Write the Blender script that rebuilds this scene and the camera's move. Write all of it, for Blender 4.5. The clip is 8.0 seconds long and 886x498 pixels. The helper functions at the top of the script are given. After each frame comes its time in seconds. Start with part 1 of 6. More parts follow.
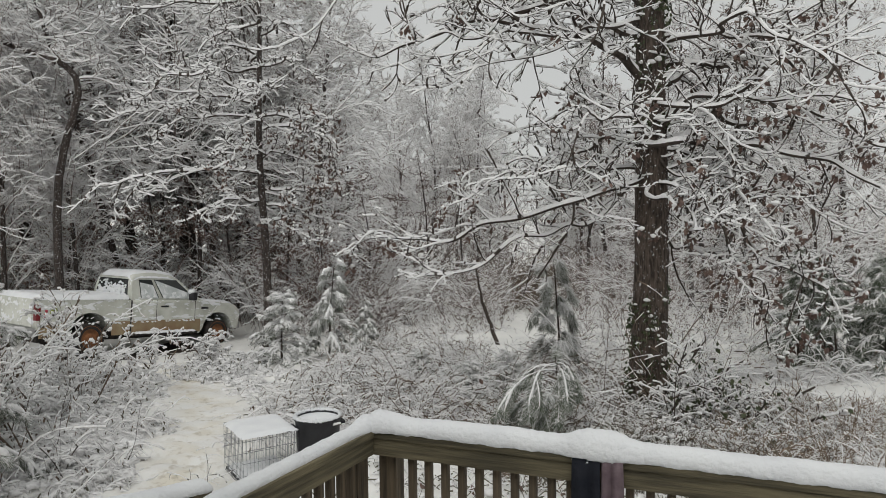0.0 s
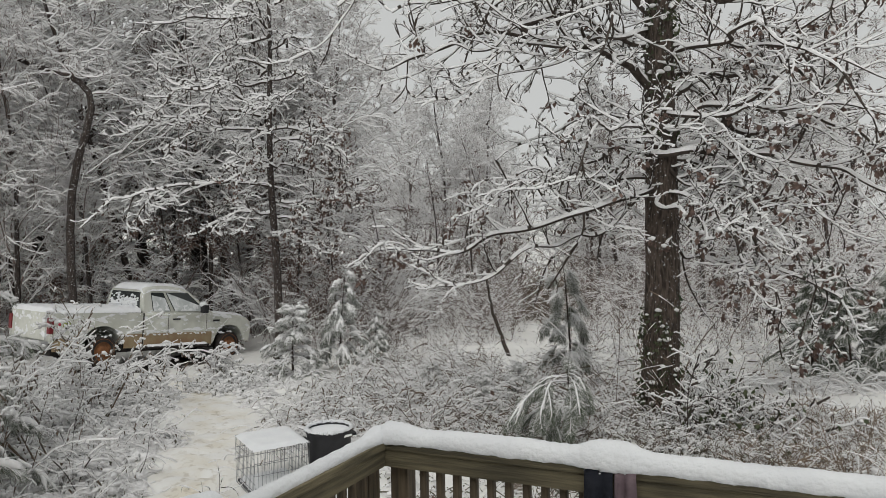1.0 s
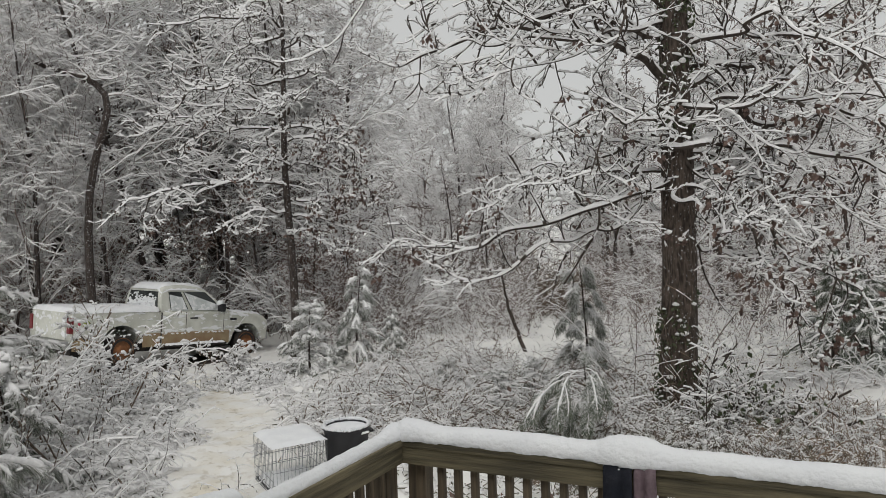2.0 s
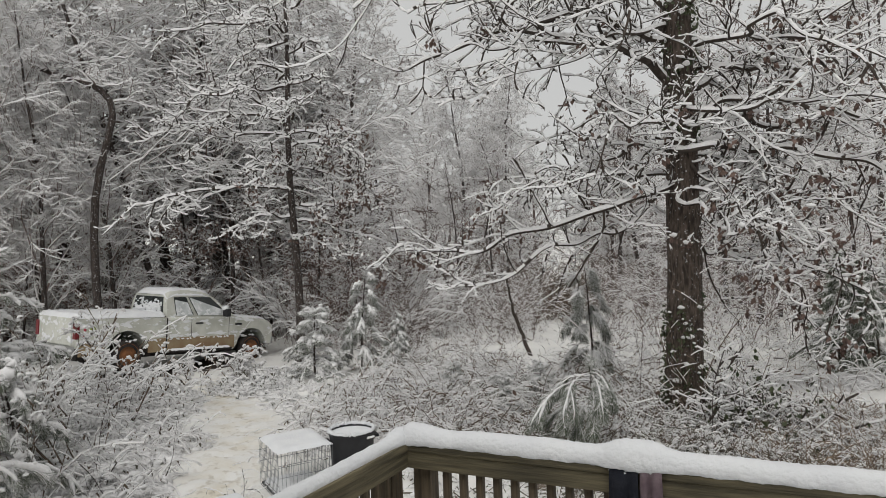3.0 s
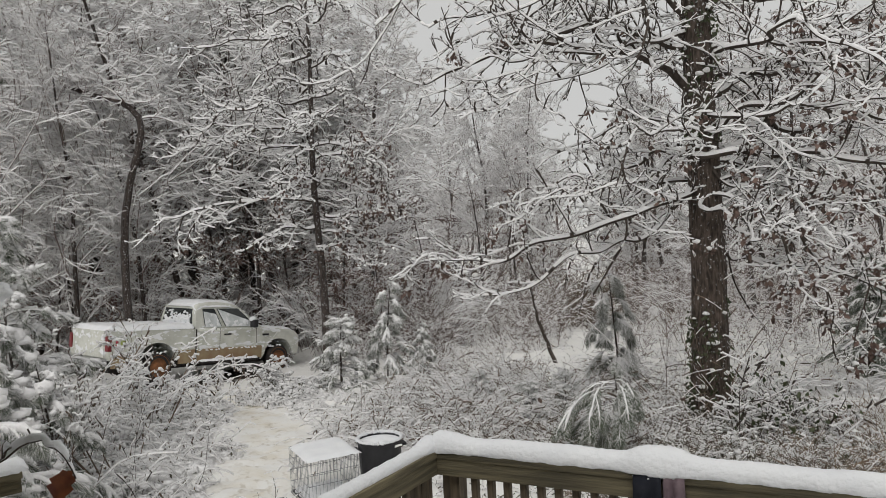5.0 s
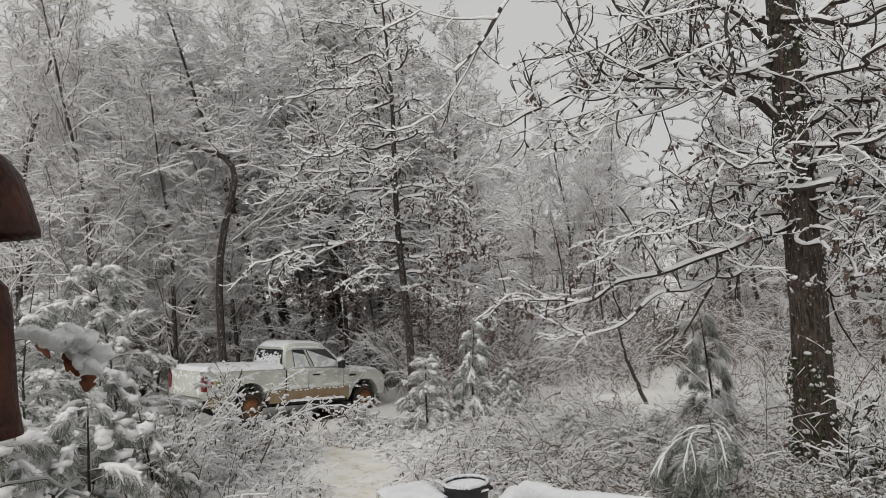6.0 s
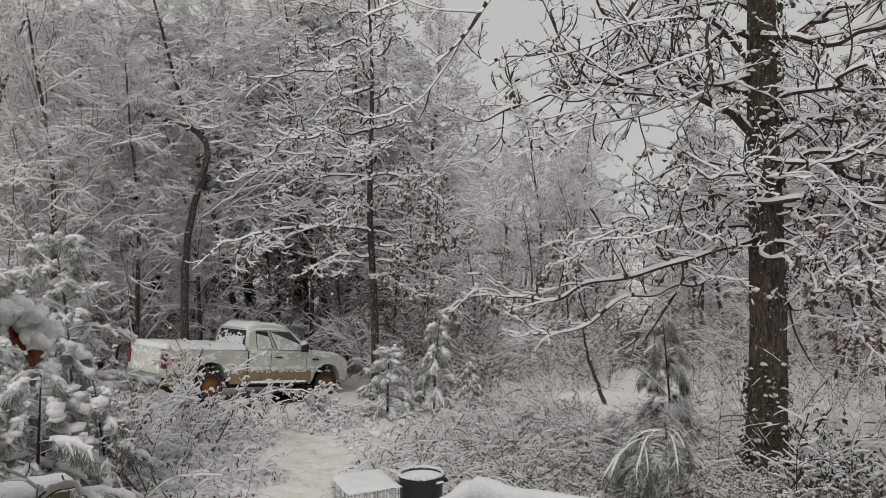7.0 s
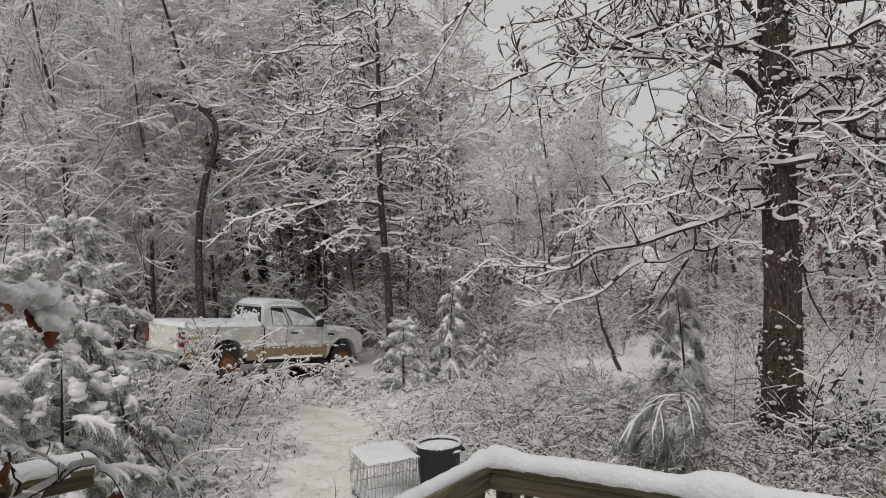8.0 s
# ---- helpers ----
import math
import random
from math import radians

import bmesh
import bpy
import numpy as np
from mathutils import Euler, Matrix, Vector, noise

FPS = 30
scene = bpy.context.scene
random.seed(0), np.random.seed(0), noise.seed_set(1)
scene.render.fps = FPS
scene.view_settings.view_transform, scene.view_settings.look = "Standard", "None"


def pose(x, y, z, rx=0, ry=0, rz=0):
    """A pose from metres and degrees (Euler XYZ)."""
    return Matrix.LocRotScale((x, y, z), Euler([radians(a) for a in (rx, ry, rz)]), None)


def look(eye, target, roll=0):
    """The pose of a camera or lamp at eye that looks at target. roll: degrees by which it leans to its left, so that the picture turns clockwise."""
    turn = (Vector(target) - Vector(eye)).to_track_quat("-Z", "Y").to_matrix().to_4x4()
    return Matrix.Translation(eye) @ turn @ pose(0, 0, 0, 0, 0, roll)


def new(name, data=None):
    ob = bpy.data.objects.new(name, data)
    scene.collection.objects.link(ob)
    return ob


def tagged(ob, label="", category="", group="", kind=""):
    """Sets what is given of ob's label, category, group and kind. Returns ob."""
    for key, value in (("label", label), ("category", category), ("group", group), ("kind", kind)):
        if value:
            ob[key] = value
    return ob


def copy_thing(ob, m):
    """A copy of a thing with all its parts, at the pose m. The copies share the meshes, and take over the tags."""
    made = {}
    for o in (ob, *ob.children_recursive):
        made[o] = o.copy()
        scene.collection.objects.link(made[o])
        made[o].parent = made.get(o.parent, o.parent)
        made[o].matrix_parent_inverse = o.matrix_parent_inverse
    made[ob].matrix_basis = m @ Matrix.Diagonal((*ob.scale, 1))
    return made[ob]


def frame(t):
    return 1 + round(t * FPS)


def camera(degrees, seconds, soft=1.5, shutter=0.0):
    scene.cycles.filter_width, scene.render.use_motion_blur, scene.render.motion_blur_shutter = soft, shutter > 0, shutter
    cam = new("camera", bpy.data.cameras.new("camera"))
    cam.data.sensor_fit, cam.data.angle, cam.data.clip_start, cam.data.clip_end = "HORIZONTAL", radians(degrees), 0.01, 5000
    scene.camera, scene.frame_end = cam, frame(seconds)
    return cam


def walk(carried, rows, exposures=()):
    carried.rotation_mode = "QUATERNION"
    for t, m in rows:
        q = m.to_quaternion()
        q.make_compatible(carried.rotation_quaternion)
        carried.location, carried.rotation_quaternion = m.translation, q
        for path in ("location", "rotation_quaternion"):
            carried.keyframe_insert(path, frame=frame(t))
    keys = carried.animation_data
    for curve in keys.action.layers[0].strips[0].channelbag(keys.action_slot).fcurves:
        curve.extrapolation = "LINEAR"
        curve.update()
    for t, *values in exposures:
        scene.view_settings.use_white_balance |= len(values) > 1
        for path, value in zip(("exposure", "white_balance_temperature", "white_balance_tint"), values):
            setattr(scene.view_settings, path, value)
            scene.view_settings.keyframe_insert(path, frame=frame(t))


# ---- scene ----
# ------------------------------------------------------------------ camera
cam = camera(62.8, 8.0, soft=0.3)
ROWS = [
    (0.0, 0.000, -0.000, 3.000, 86.70, 0.54, -0.03),
    (0.5, 0.007, 0.005, 3.002, 87.49, 1.25, 0.39),
    (1.0, -0.001, -0.007, 2.998, 87.61, 0.94, 0.75),
    (1.5, -0.002, 0.004, 2.996, 87.23, 1.27, 1.41),
    (3.0, 0.000, 0.010, 2.994, 87.69, 1.94, 2.26),
    (3.5, -0.000, 0.004, 2.995, 87.67, 2.06, 2.34),
    (4.0, -0.002, 0.003, 2.993, 87.67, 1.25, 1.63),
    (4.2, -0.004, -0.006, 2.992, 87.65, 1.50, 1.25),
    (5.3, -0.002, -0.128, 3.042, 89.47, 2.95, 6.58),
    (5.5, -0.013, -0.111, 3.047, 90.64, 2.78, 8.47),
    (6.0, 0.012, -0.114, 3.073, 91.73, 3.92, 10.65),
    (6.5, 0.041, -0.108, 3.086, 92.14, 2.65, 10.10),
    (7.0, 0.030, -0.105, 3.084, 90.92, 0.36, 8.32),
    (7.5, 0.026, -0.102, 3.084, 89.62, 1.00, 9.03),
    (8.0, 0.039, -0.104, 3.083, 88.72, 2.01, 9.25),
]
walk(cam, [(t, pose(x, y, z, rx, ry, rz)) for t, x, y, z, rx, ry, rz in ROWS],
     [(0, -0.03, 6440, 8), (4.0, 0.0, 6500, 10), (5.5, 0.03, 6510, 10), (6.0, -0.05, 6520, 10.5), (6.5, -0.16, 6530, 10.5), (7.0, -0.16, 6530, 11), (7.5, -0.14, 6540, 11.5), (8.0, -0.09, 6550, 12)])

# ------------------------------------------------------------------ sky and light
world = bpy.data.worlds.new("overcast_sky")
scene.world = world
world.use_nodes = True
wn, wl = world.node_tree.nodes, world.node_tree.links
sky = wn.new("ShaderNodeTexSky")
sky.sky_type, sky.sun_disc = "NISHITA", False
sky.sun_elevation, sky.sun_rotation = radians(38), radians(200)
cloud = wn.new("ShaderNodeMix")
cloud.data_type = "RGBA"
cloud.inputs[0].default_value = 0.97
cloud.inputs[7].default_value = (5.82, 5.80, 5.68, 1)
wl.new(sky.outputs[0], cloud.inputs[6])
wl.new(cloud.outputs[2], wn["Background"].inputs[0])
wn["Background"].inputs[1].default_value = 0.1
sun = new("sun", bpy.data.lights.new("sun", "SUN"))
sun.data.energy, sun.data.angle, sun.data.color = 1.15, radians(40), (1.0, 0.98, 0.95)
sun.matrix_world = look((0, 0, 21), (6, 19, 0))
scene.view_settings.exposure = 0.0


# ------------------------------------------------------------------ materials
def material(name, base, rough=0.8, metal=0.0, second=None, scale=8.0, detail=6.0, low=0.35, high=0.65,
             bump=0.0, bump_scale=40.0, stretch=(1, 1, 1), spec=0.3, per_object=0.0):
    """A surface of two mixed colours with grain and relief."""
    m = bpy.data.materials.new(name)
    m.use_nodes = True
    n, l = m.node_tree.nodes, m.node_tree.links
    b = n["Principled BSDF"]
    b.inputs["Roughness"].default_value, b.inputs["Metallic"].default_value = rough, metal
    b.inputs["Specular IOR Level"].default_value = spec
    b.inputs["Base Color"].default_value = (*base, 1)
    co = n.new("ShaderNodeTexCoord")
    mp = n.new("ShaderNodeMapping")
    mp.inputs["Scale"].default_value = stretch
    l.new(co.outputs["Object"], mp.inputs[0])
    if second:
        a = n.new("ShaderNodeTexNoise")
        a.inputs["Scale"].default_value, a.inputs["Detail"].default_value = scale, detail
        l.new(mp.outputs[0], a.inputs[0])
        r = n.new("ShaderNodeMapRange")
        r.inputs[1].default_value, r.inputs[2].default_value = low, high
        l.new(a.outputs[0], r.inputs[0])
        mix = n.new("ShaderNodeMix")
        mix.data_type = "RGBA"
        mix.inputs[6].default_value, mix.inputs[7].default_value = (*base, 1), (*second, 1)
        l.new(r.outputs[0], mix.inputs[0])
        out = mix.outputs[2]
        if per_object:
            info = n.new("ShaderNodeObjectInfo")
            hsv = n.new("ShaderNodeHueSaturation")
            mr = n.new("ShaderNodeMapRange")
            mr.inputs[3].default_value, mr.inputs[4].default_value = 1 - per_object, 1 + per_object
            l.new(info.outputs["Random"], mr.inputs[0])
            l.new(mr.outputs[0], hsv.inputs["Value"])
            l.new(out, hsv.inputs["Color"])
            out = hsv.outputs[0]
        l.new(out, b.inputs["Base Color"])
    if bump:
        c = n.new("ShaderNodeTexNoise")
        c.inputs["Scale"].default_value, c.inputs["Detail"].default_value = bump_scale, 5
        l.new(mp.outputs[0], c.inputs[0])
        bp = n.new("ShaderNodeBump")
        bp.inputs["Strength"].default_value, bp.inputs["Distance"].default_value = bump, 0.02
        l.new(c.outputs[0], bp.inputs["Height"])
        l.new(bp.outputs[0], b.inputs["Normal"])
    return m


SNOW = material("snow", (0.86, 0.87, 0.88), 0.6, second=(0.8, 0.81, 0.83), scale=5, bump=0.5, bump_scale=45)
TWIG_SNOW = material("twig_snow", (0.90, 0.892, 0.890), 0.7, second=(0.81, 0.80, 0.80), scale=30)
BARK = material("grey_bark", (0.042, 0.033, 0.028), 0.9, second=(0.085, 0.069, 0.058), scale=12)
# bark of the wood, its colour paled to stand in for haze
BARK_HAZED = material("haze_paled_bark", (0.125, 0.096, 0.085), 0.9, second=(0.22, 0.17, 0.15), scale=10)
STEM = material("dry_stem", (0.20, 0.150, 0.112), 0.9, second=(0.10, 0.078, 0.062), scale=3)
LEAF_DULL = material("withered_weed", (0.205, 0.19, 0.15), 0.9, second=(0.125, 0.118, 0.09), scale=6)
TAWNY = material("tawny_grass", (0.30, 0.225, 0.16), 0.9, second=(0.18, 0.135, 0.098), scale=5)
LEAF = material("dead_oak_leaf", (0.10, 0.066, 0.056), 0.8, second=(0.21, 0.145, 0.12), scale=14)
RUSSET = material("withered_beech_leaf", (0.15, 0.10, 0.088), 0.85, second=(0.27, 0.195, 0.165), scale=9)
RED_LEAF = material("russet_leaf", (0.085, 0.024, 0.018), 0.55, second=(0.25, 0.085, 0.03), scale=28)
EVERGREEN = material("evergreen_leaf", (0.045, 0.06, 0.032), 0.5, second=(0.09, 0.10, 0.05), scale=9)
NEEDLE = material("pine_needle", (0.08, 0.10, 0.065), 0.7, second=(0.17, 0.19, 0.14), scale=6)
PLANK = material("weathered_timber", (0.185, 0.158, 0.098), 0.8, second=(0.072, 0.063, 0.042), scale=4.5,
                 stretch=(0.6, 9, 9), bump=0.35, bump_scale=14, per_object=0.15)
POST_WOOD = material("weathered_post", (0.175, 0.135, 0.090), 0.8, second=(0.072, 0.058, 0.042), scale=4.5,
                     stretch=(9, 9, 0.6), bump=0.35, bump_scale=14, per_object=0.15)
PAINT = material("silver_white_paint", (0.50, 0.505, 0.45), 0.45, second=(0.66, 0.665, 0.61), scale=2.2, low=0.38, high=0.62, bump=0.15, bump_scale=20)
TAN = material("muddy_tan_paint", (0.34, 0.275, 0.17), 0.55, second=(0.26, 0.17, 0.10), scale=3)
MUD = material("red_mud", (0.27, 0.115, 0.05), 0.9, second=(0.15, 0.07, 0.035), scale=9, bump=0.4)
RUBBER = material("black_rubber", (0.02, 0.02, 0.02), 0.8, second=(0.05, 0.04, 0.035), scale=9)
PLASTIC = material("black_plastic", (0.018, 0.018, 0.02), 0.5, second=(0.03, 0.03, 0.034), scale=6)
CHROME = material("dull_metal", (0.45, 0.45, 0.45), 0.4, 0.8)
WIRE = material("galvanised_wire", (0.28, 0.29, 0.30), 0.5, 0.6)
REDLIGHT = material("red_lens", (0.17, 0.02, 0.025), 0.35)
COPPER = material("rusty_copper", (0.085, 0.03, 0.02), 0.5, 0.4, second=(0.03, 0.015, 0.012), scale=40, bump=0.3, bump_scale=150)
AMBER = material("amber_glass", (0.55, 0.22, 0.02), 0.3)
CLOTH_BLACK = material("dark_blue_cloth", (0.014, 0.016, 0.024), 0.95, second=(0.022, 0.024, 0.032), scale=20, bump=0.4)
CLOTH_MAUVE = material("mauve_cloth", (0.14, 0.10, 0.115), 0.95, second=(0.20, 0.15, 0.165), scale=20, bump=0.4)
GLASS = material("dark_glass", (0.03, 0.035, 0.035), 0.12, spec=0.6)
FROST = material("frosted_glass", (0.50, 0.53, 0.53), 0.5, second=(0.72, 0.74, 0.75), scale=5, bump=0.3)
SIDING = material("pale_siding", (0.55, 0.54, 0.5), 0.7, second=(0.48, 0.47, 0.44), scale=4)
GREEN = material("green_sticker", (0.28, 0.33, 0.09), 0.5)
PINK = material("red_sticker", (0.45, 0.06, 0.09), 0.5)


def oak_bark(name, dark, light, clear=0.64):
    """Furrowed bark with snow blown against it in flecks."""
    m = material(name, dark, 0.95, second=light, scale=11,
                 stretch=(3, 3, 0.6), bump=1.0, bump_scale=16)
    n, l = m.node_tree.nodes, m.node_tree.links
    b = n["Principled BSDF"]
    old = b.inputs["Base Color"].links[0].from_socket
    a = n.new("ShaderNodeTexNoise")
    a.inputs["Scale"].default_value, a.inputs["Detail"].default_value = 26.0, 12
    co = n.new("ShaderNodeTexCoord")
    l.new(co.outputs["Object"], a.inputs[0])
    r = n.new("ShaderNodeMapRange")
    r.inputs[1].default_value, r.inputs[2].default_value = clear, clear + 0.10
    l.new(a.outputs[0], r.inputs[0])
    mix = n.new("ShaderNodeMix")
    mix.data_type = "RGBA"
    mix.inputs[7].default_value = (0.70, 0.71, 0.72, 1)
    l.new(old, mix.inputs[6])
    l.new(r.outputs[0], mix.inputs[0])
    l.new(mix.outputs[2], b.inputs["Base Color"])
    return m


OAK = oak_bark("furrowed_oak_bark", (0.034, 0.027, 0.022), (0.125, 0.097, 0.080), 0.62)
TRUNK = oak_bark("dark_trunk_bark", (0.035, 0.028, 0.025), (0.085, 0.068, 0.060), 0.60)


def plastered(m, levels, scale, stretch, much):
    """Wet snow stuck to a surface in ragged patches, thickest along the given heights of the object (height, half width)."""
    n, l = m.node_tree.nodes, m.node_tree.links
    b = n["Principled BSDF"]
    old = b.inputs["Base Color"].links[0].from_socket
    co = n.new("ShaderNodeTexCoord")
    mp = n.new("ShaderNodeMapping")
    mp.inputs["Scale"].default_value = stretch
    l.new(co.outputs["Object"], mp.inputs[0])
    a = n.new("ShaderNodeTexNoise")
    a.inputs["Scale"].default_value, a.inputs["Detail"].default_value = scale, 8
    l.new(mp.outputs[0], a.inputs[0])
    xyz = n.new("ShaderNodeSeparateXYZ")
    l.new(co.outputs["Object"], xyz.inputs[0])
    total = a.outputs[0]
    for z, half in levels:
        off = n.new("ShaderNodeMath")
        off.operation = "SUBTRACT"
        off.inputs[1].default_value = z
        l.new(xyz.outputs[2], off.inputs[0])
        size = n.new("ShaderNodeMath")
        size.operation = "ABSOLUTE"
        l.new(off.outputs[0], size.inputs[0])
        band = n.new("ShaderNodeMapRange")
        band.inputs[1].default_value, band.inputs[2].default_value = 0.0, half
        band.inputs[3].default_value, band.inputs[4].default_value = 0.13, 0.0
        l.new(size.outputs[0], band.inputs[0])
        add = n.new("ShaderNodeMath")
        l.new(total, add.inputs[0])
        l.new(band.outputs[0], add.inputs[1])
        total = add.outputs[0]
    r = n.new("ShaderNodeMapRange")
    r.inputs[1].default_value, r.inputs[2].default_value = much, much + 0.05
    l.new(total, r.inputs[0])
    mix = n.new("ShaderNodeMix")
    mix.data_type = "RGBA"
    mix.inputs[7].default_value = (0.82, 0.83, 0.84, 1)
    l.new(old, mix.inputs[6])
    l.new(r.outputs[0], mix.inputs[0])
    l.new(mix.outputs[2], b.inputs["Base Color"])
    bp = n.new("ShaderNodeBump")
    bp.inputs["Strength"].default_value, bp.inputs["Distance"].default_value = 0.6, 0.02
    l.new(r.outputs[0], bp.inputs["Height"])
    l.new(bp.outputs[0], b.inputs["Normal"])


plastered(PAINT, [(1.12, 0.16), (0.80, 0.07)], 7.0, (0.55, 1, 1.4), 0.60)
plastered(FROST, [(1.22, 0.25)], 9.0, (1, 1, 1), 0.57)


def ground_material():
    """Snow, stained ochre by mud where the path is trodden."""
    m = material("trodden_snow", (0.87, 0.86, 0.83), 0.65, second=(0.81, 0.80, 0.775), scale=1.2, bump=1.0, bump_scale=7)
    n, l = m.node_tree.nodes, m.node_tree.links
    b = n["Principled BSDF"]
    old = b.inputs["Base Color"].links[0].from_socket
    at = n.new("ShaderNodeAttribute")
    at.attribute_name = "trodden"
    a = n.new("ShaderNodeTexNoise")
    a.inputs["Scale"].default_value, a.inputs["Detail"].default_value = 2.2, 6
    co = n.new("ShaderNodeTexCoord")
    l.new(co.outputs["Object"], a.inputs[0])
    r = n.new("ShaderNodeMapRange")
    r.inputs[1].default_value, r.inputs[2].default_value = 0.40, 0.66
    l.new(a.outputs[0], r.inputs[0])
    mul = n.new("ShaderNodeMath")
    mul.operation = "MULTIPLY"
    l.new(at.outputs["Fac"], mul.inputs[0])
    l.new(r.outputs[0], mul.inputs[1])
    mix = n.new("ShaderNodeMix")
    mix.data_type = "RGBA"
    mix.inputs[7].default_value = (0.66, 0.58, 0.42, 1)
    l.new(old, mix.inputs[6])
    l.new(mul.outputs[0], mix.inputs[0])
    bits = n.new("ShaderNodeTexNoise")
    bits.inputs["Scale"].default_value, bits.inputs["Detail"].default_value = 8.0, 3
    l.new(co.outputs["Object"], bits.inputs[0])
    few = n.new("ShaderNodeMapRange")
    few.inputs[1].default_value, few.inputs[2].default_value = 0.54, 0.66
    l.new(bits.outputs[0], few.inputs[0])
    print_mask = n.new("ShaderNodeMath")
    print_mask.operation = "MULTIPLY"
    l.new(few.outputs[0], print_mask.inputs[0])
    l.new(at.outputs["Fac"], print_mask.inputs[1])
    tread = n.new("ShaderNodeMix")
    tread.data_type = "RGBA"
    tread.inputs[7].default_value = (0.44, 0.38, 0.29, 1)
    l.new(mix.outputs[2], tread.inputs[6])
    l.new(print_mask.outputs[0], tread.inputs[0])
    soil = n.new("ShaderNodeMix")
    soil.data_type = "RGBA"
    soil.inputs[7].default_value = (0.055, 0.042, 0.034, 1)
    bare = n.new("ShaderNodeAttribute")
    bare.attribute_name = "bare"
    edge = n.new("ShaderNodeMath")
    edge.operation = "MULTIPLY_ADD"
    edge.inputs[1].default_value, edge.inputs[2].default_value = 0.8, -0.4
    l.new(a.outputs[0], edge.inputs[0])
    add = n.new("ShaderNodeMath")
    add.use_clamp = True
    l.new(edge.outputs[0], add.inputs[0])
    l.new(bare.outputs["Fac"], add.inputs[1])
    keep = n.new("ShaderNodeMapRange")
    keep.inputs[1].default_value, keep.inputs[2].default_value = 0.45, 0.6
    l.new(add.outputs[0], keep.inputs[0])
    l.new(tread.outputs[2], soil.inputs[6])
    l.new(keep.outputs[0], soil.inputs[0])
    l.new(soil.outputs[2], b.inputs["Base Color"])
    return m


GROUND = ground_material()


# ------------------------------------------------------------------ mesh helpers
def quads(name, verts, faces, mats, index=None, smooth=True):
    """A mesh from numpy arrays of places and faces, all with the same number of corners."""
    me = bpy.data.meshes.new(name)
    nv, nf, nc = len(verts), len(faces), faces.shape[1]
    me.vertices.add(nv)
    me.vertices.foreach_set("co", np.ascontiguousarray(verts, dtype=np.float32).ravel())
    me.loops.add(nf * nc)
    me.loops.foreach_set("vertex_index", np.ascontiguousarray(faces, dtype=np.int32).ravel())
    me.polygons.add(nf)
    me.polygons.foreach_set("loop_start", np.arange(0, nf * nc, nc, dtype=np.int32))
    if index is not None:
        me.polygons.foreach_set("material_index", np.ascontiguousarray(index, dtype=np.int32))
    me.polygons.foreach_set("use_smooth", np.full(nf, smooth))
    for m in mats:
        me.materials.append(m)
    me.update(calc_edges=True)
    return me


def part(name, data, parent=None, label="", kind=""):
    """Links mesh data as one object under a thing or a part."""
    ob = new(name, data)
    if parent:
        ob.parent = parent
    return tagged(ob, label, kind=kind)


def thing(name, m, label, category, group="", kind=""):
    ob = new(name)
    ob.matrix_world = m
    return tagged(ob, label, category, group, kind)


def from_bm(bm, name, mat, smooth=False):
    me = bpy.data.meshes.new(name)
    bmesh.ops.recalc_face_normals(bm, faces=bm.faces)
    bm.to_mesh(me)
    bm.free()
    for m in (mat if isinstance(mat, (list, tuple)) else [mat]):
        me.materials.append(m)
    if smooth:
        me.polygons.foreach_set("use_smooth", np.full(len(me.polygons), True))
    return me


def box(name, lo, hi, mat, bevel=0.006):
    """A bevelled block between two corners."""
    bm = bmesh.new()
    bmesh.ops.create_cube(bm, size=1)
    for v in bm.verts:
        for i in range(3):
            v.co[i] = lo[i] if v.co[i] < 0 else hi[i]
    if bevel:
        bmesh.ops.bevel(bm, geom=bm.edges[:], offset=bevel, segments=2, affect="EDGES", profile=0.7)
    return from_bm(bm, name, mat)


def prism(name, outline, half, mat, round_off=0.07, shoulder=0.85, tumble=0.0):
    """Extrudes an outline of (x, z) to both sides; what stands above the shoulder height rounds off towards the sides."""
    o = np.array(outline)
    n = len(o)
    rings = []
    for s in (-1, 1):
        part_rings = []
        for inset, drop in ((0.0, 1.0), (0.012, 0.62), (0.035, 0.3), (0.07, 0.1), (0.13, 0.0)):
            p = o.copy()
            k = np.clip((o[:, 1] - shoulder) / 0.2, 0, 1)
            p[:, 1] -= round_off * drop * k
            y = s * (half - inset - tumble * np.clip(o[:, 1] - shoulder, 0, 1))
            part_rings.append(np.stack([p[:, 0], np.broadcast_to(y, (n,)), p[:, 1]], -1))
        rings += part_rings if s < 0 else part_rings[::-1]
    bm = bmesh.new()
    vs = [[bm.verts.new(q) for q in r] for r in rings]
    for a, b in zip(vs[:-1], vs[1:]):
        for i in range(n):
            bm.faces.new((a[i], a[(i + 1) % n], b[(i + 1) % n], b[i])).smooth = True
    bm.faces.new(vs[0])
    bm.faces.new(vs[-1][::-1])
    return from_bm(bm, name, mat)


def lathe(name, profile, mat, steps=24):
    """Turns a profile of (radius, z) round the z axis."""
    ang = np.linspace(0, 2 * np.pi, steps, endpoint=False)
    v = np.array([[(r * np.cos(t), r * np.sin(t), z) for t in ang] for r, z in profile]).reshape(-1, 3)
    f = [(i * steps + j, i * steps + (j + 1) % steps, (i + 1) * steps + (j + 1) % steps, (i + 1) * steps + j)
         for i in range(len(profile) - 1) for j in range(steps)]
    return quads(name, v, np.array(f), [mat])


# ------------------------------------------------------------------ growth helpers
UP = np.array([0.0, 0.0, 1.0])


def unit(v):
    return v / np.maximum(np.linalg.norm(v, axis=-1, keepdims=True), 1e-9)


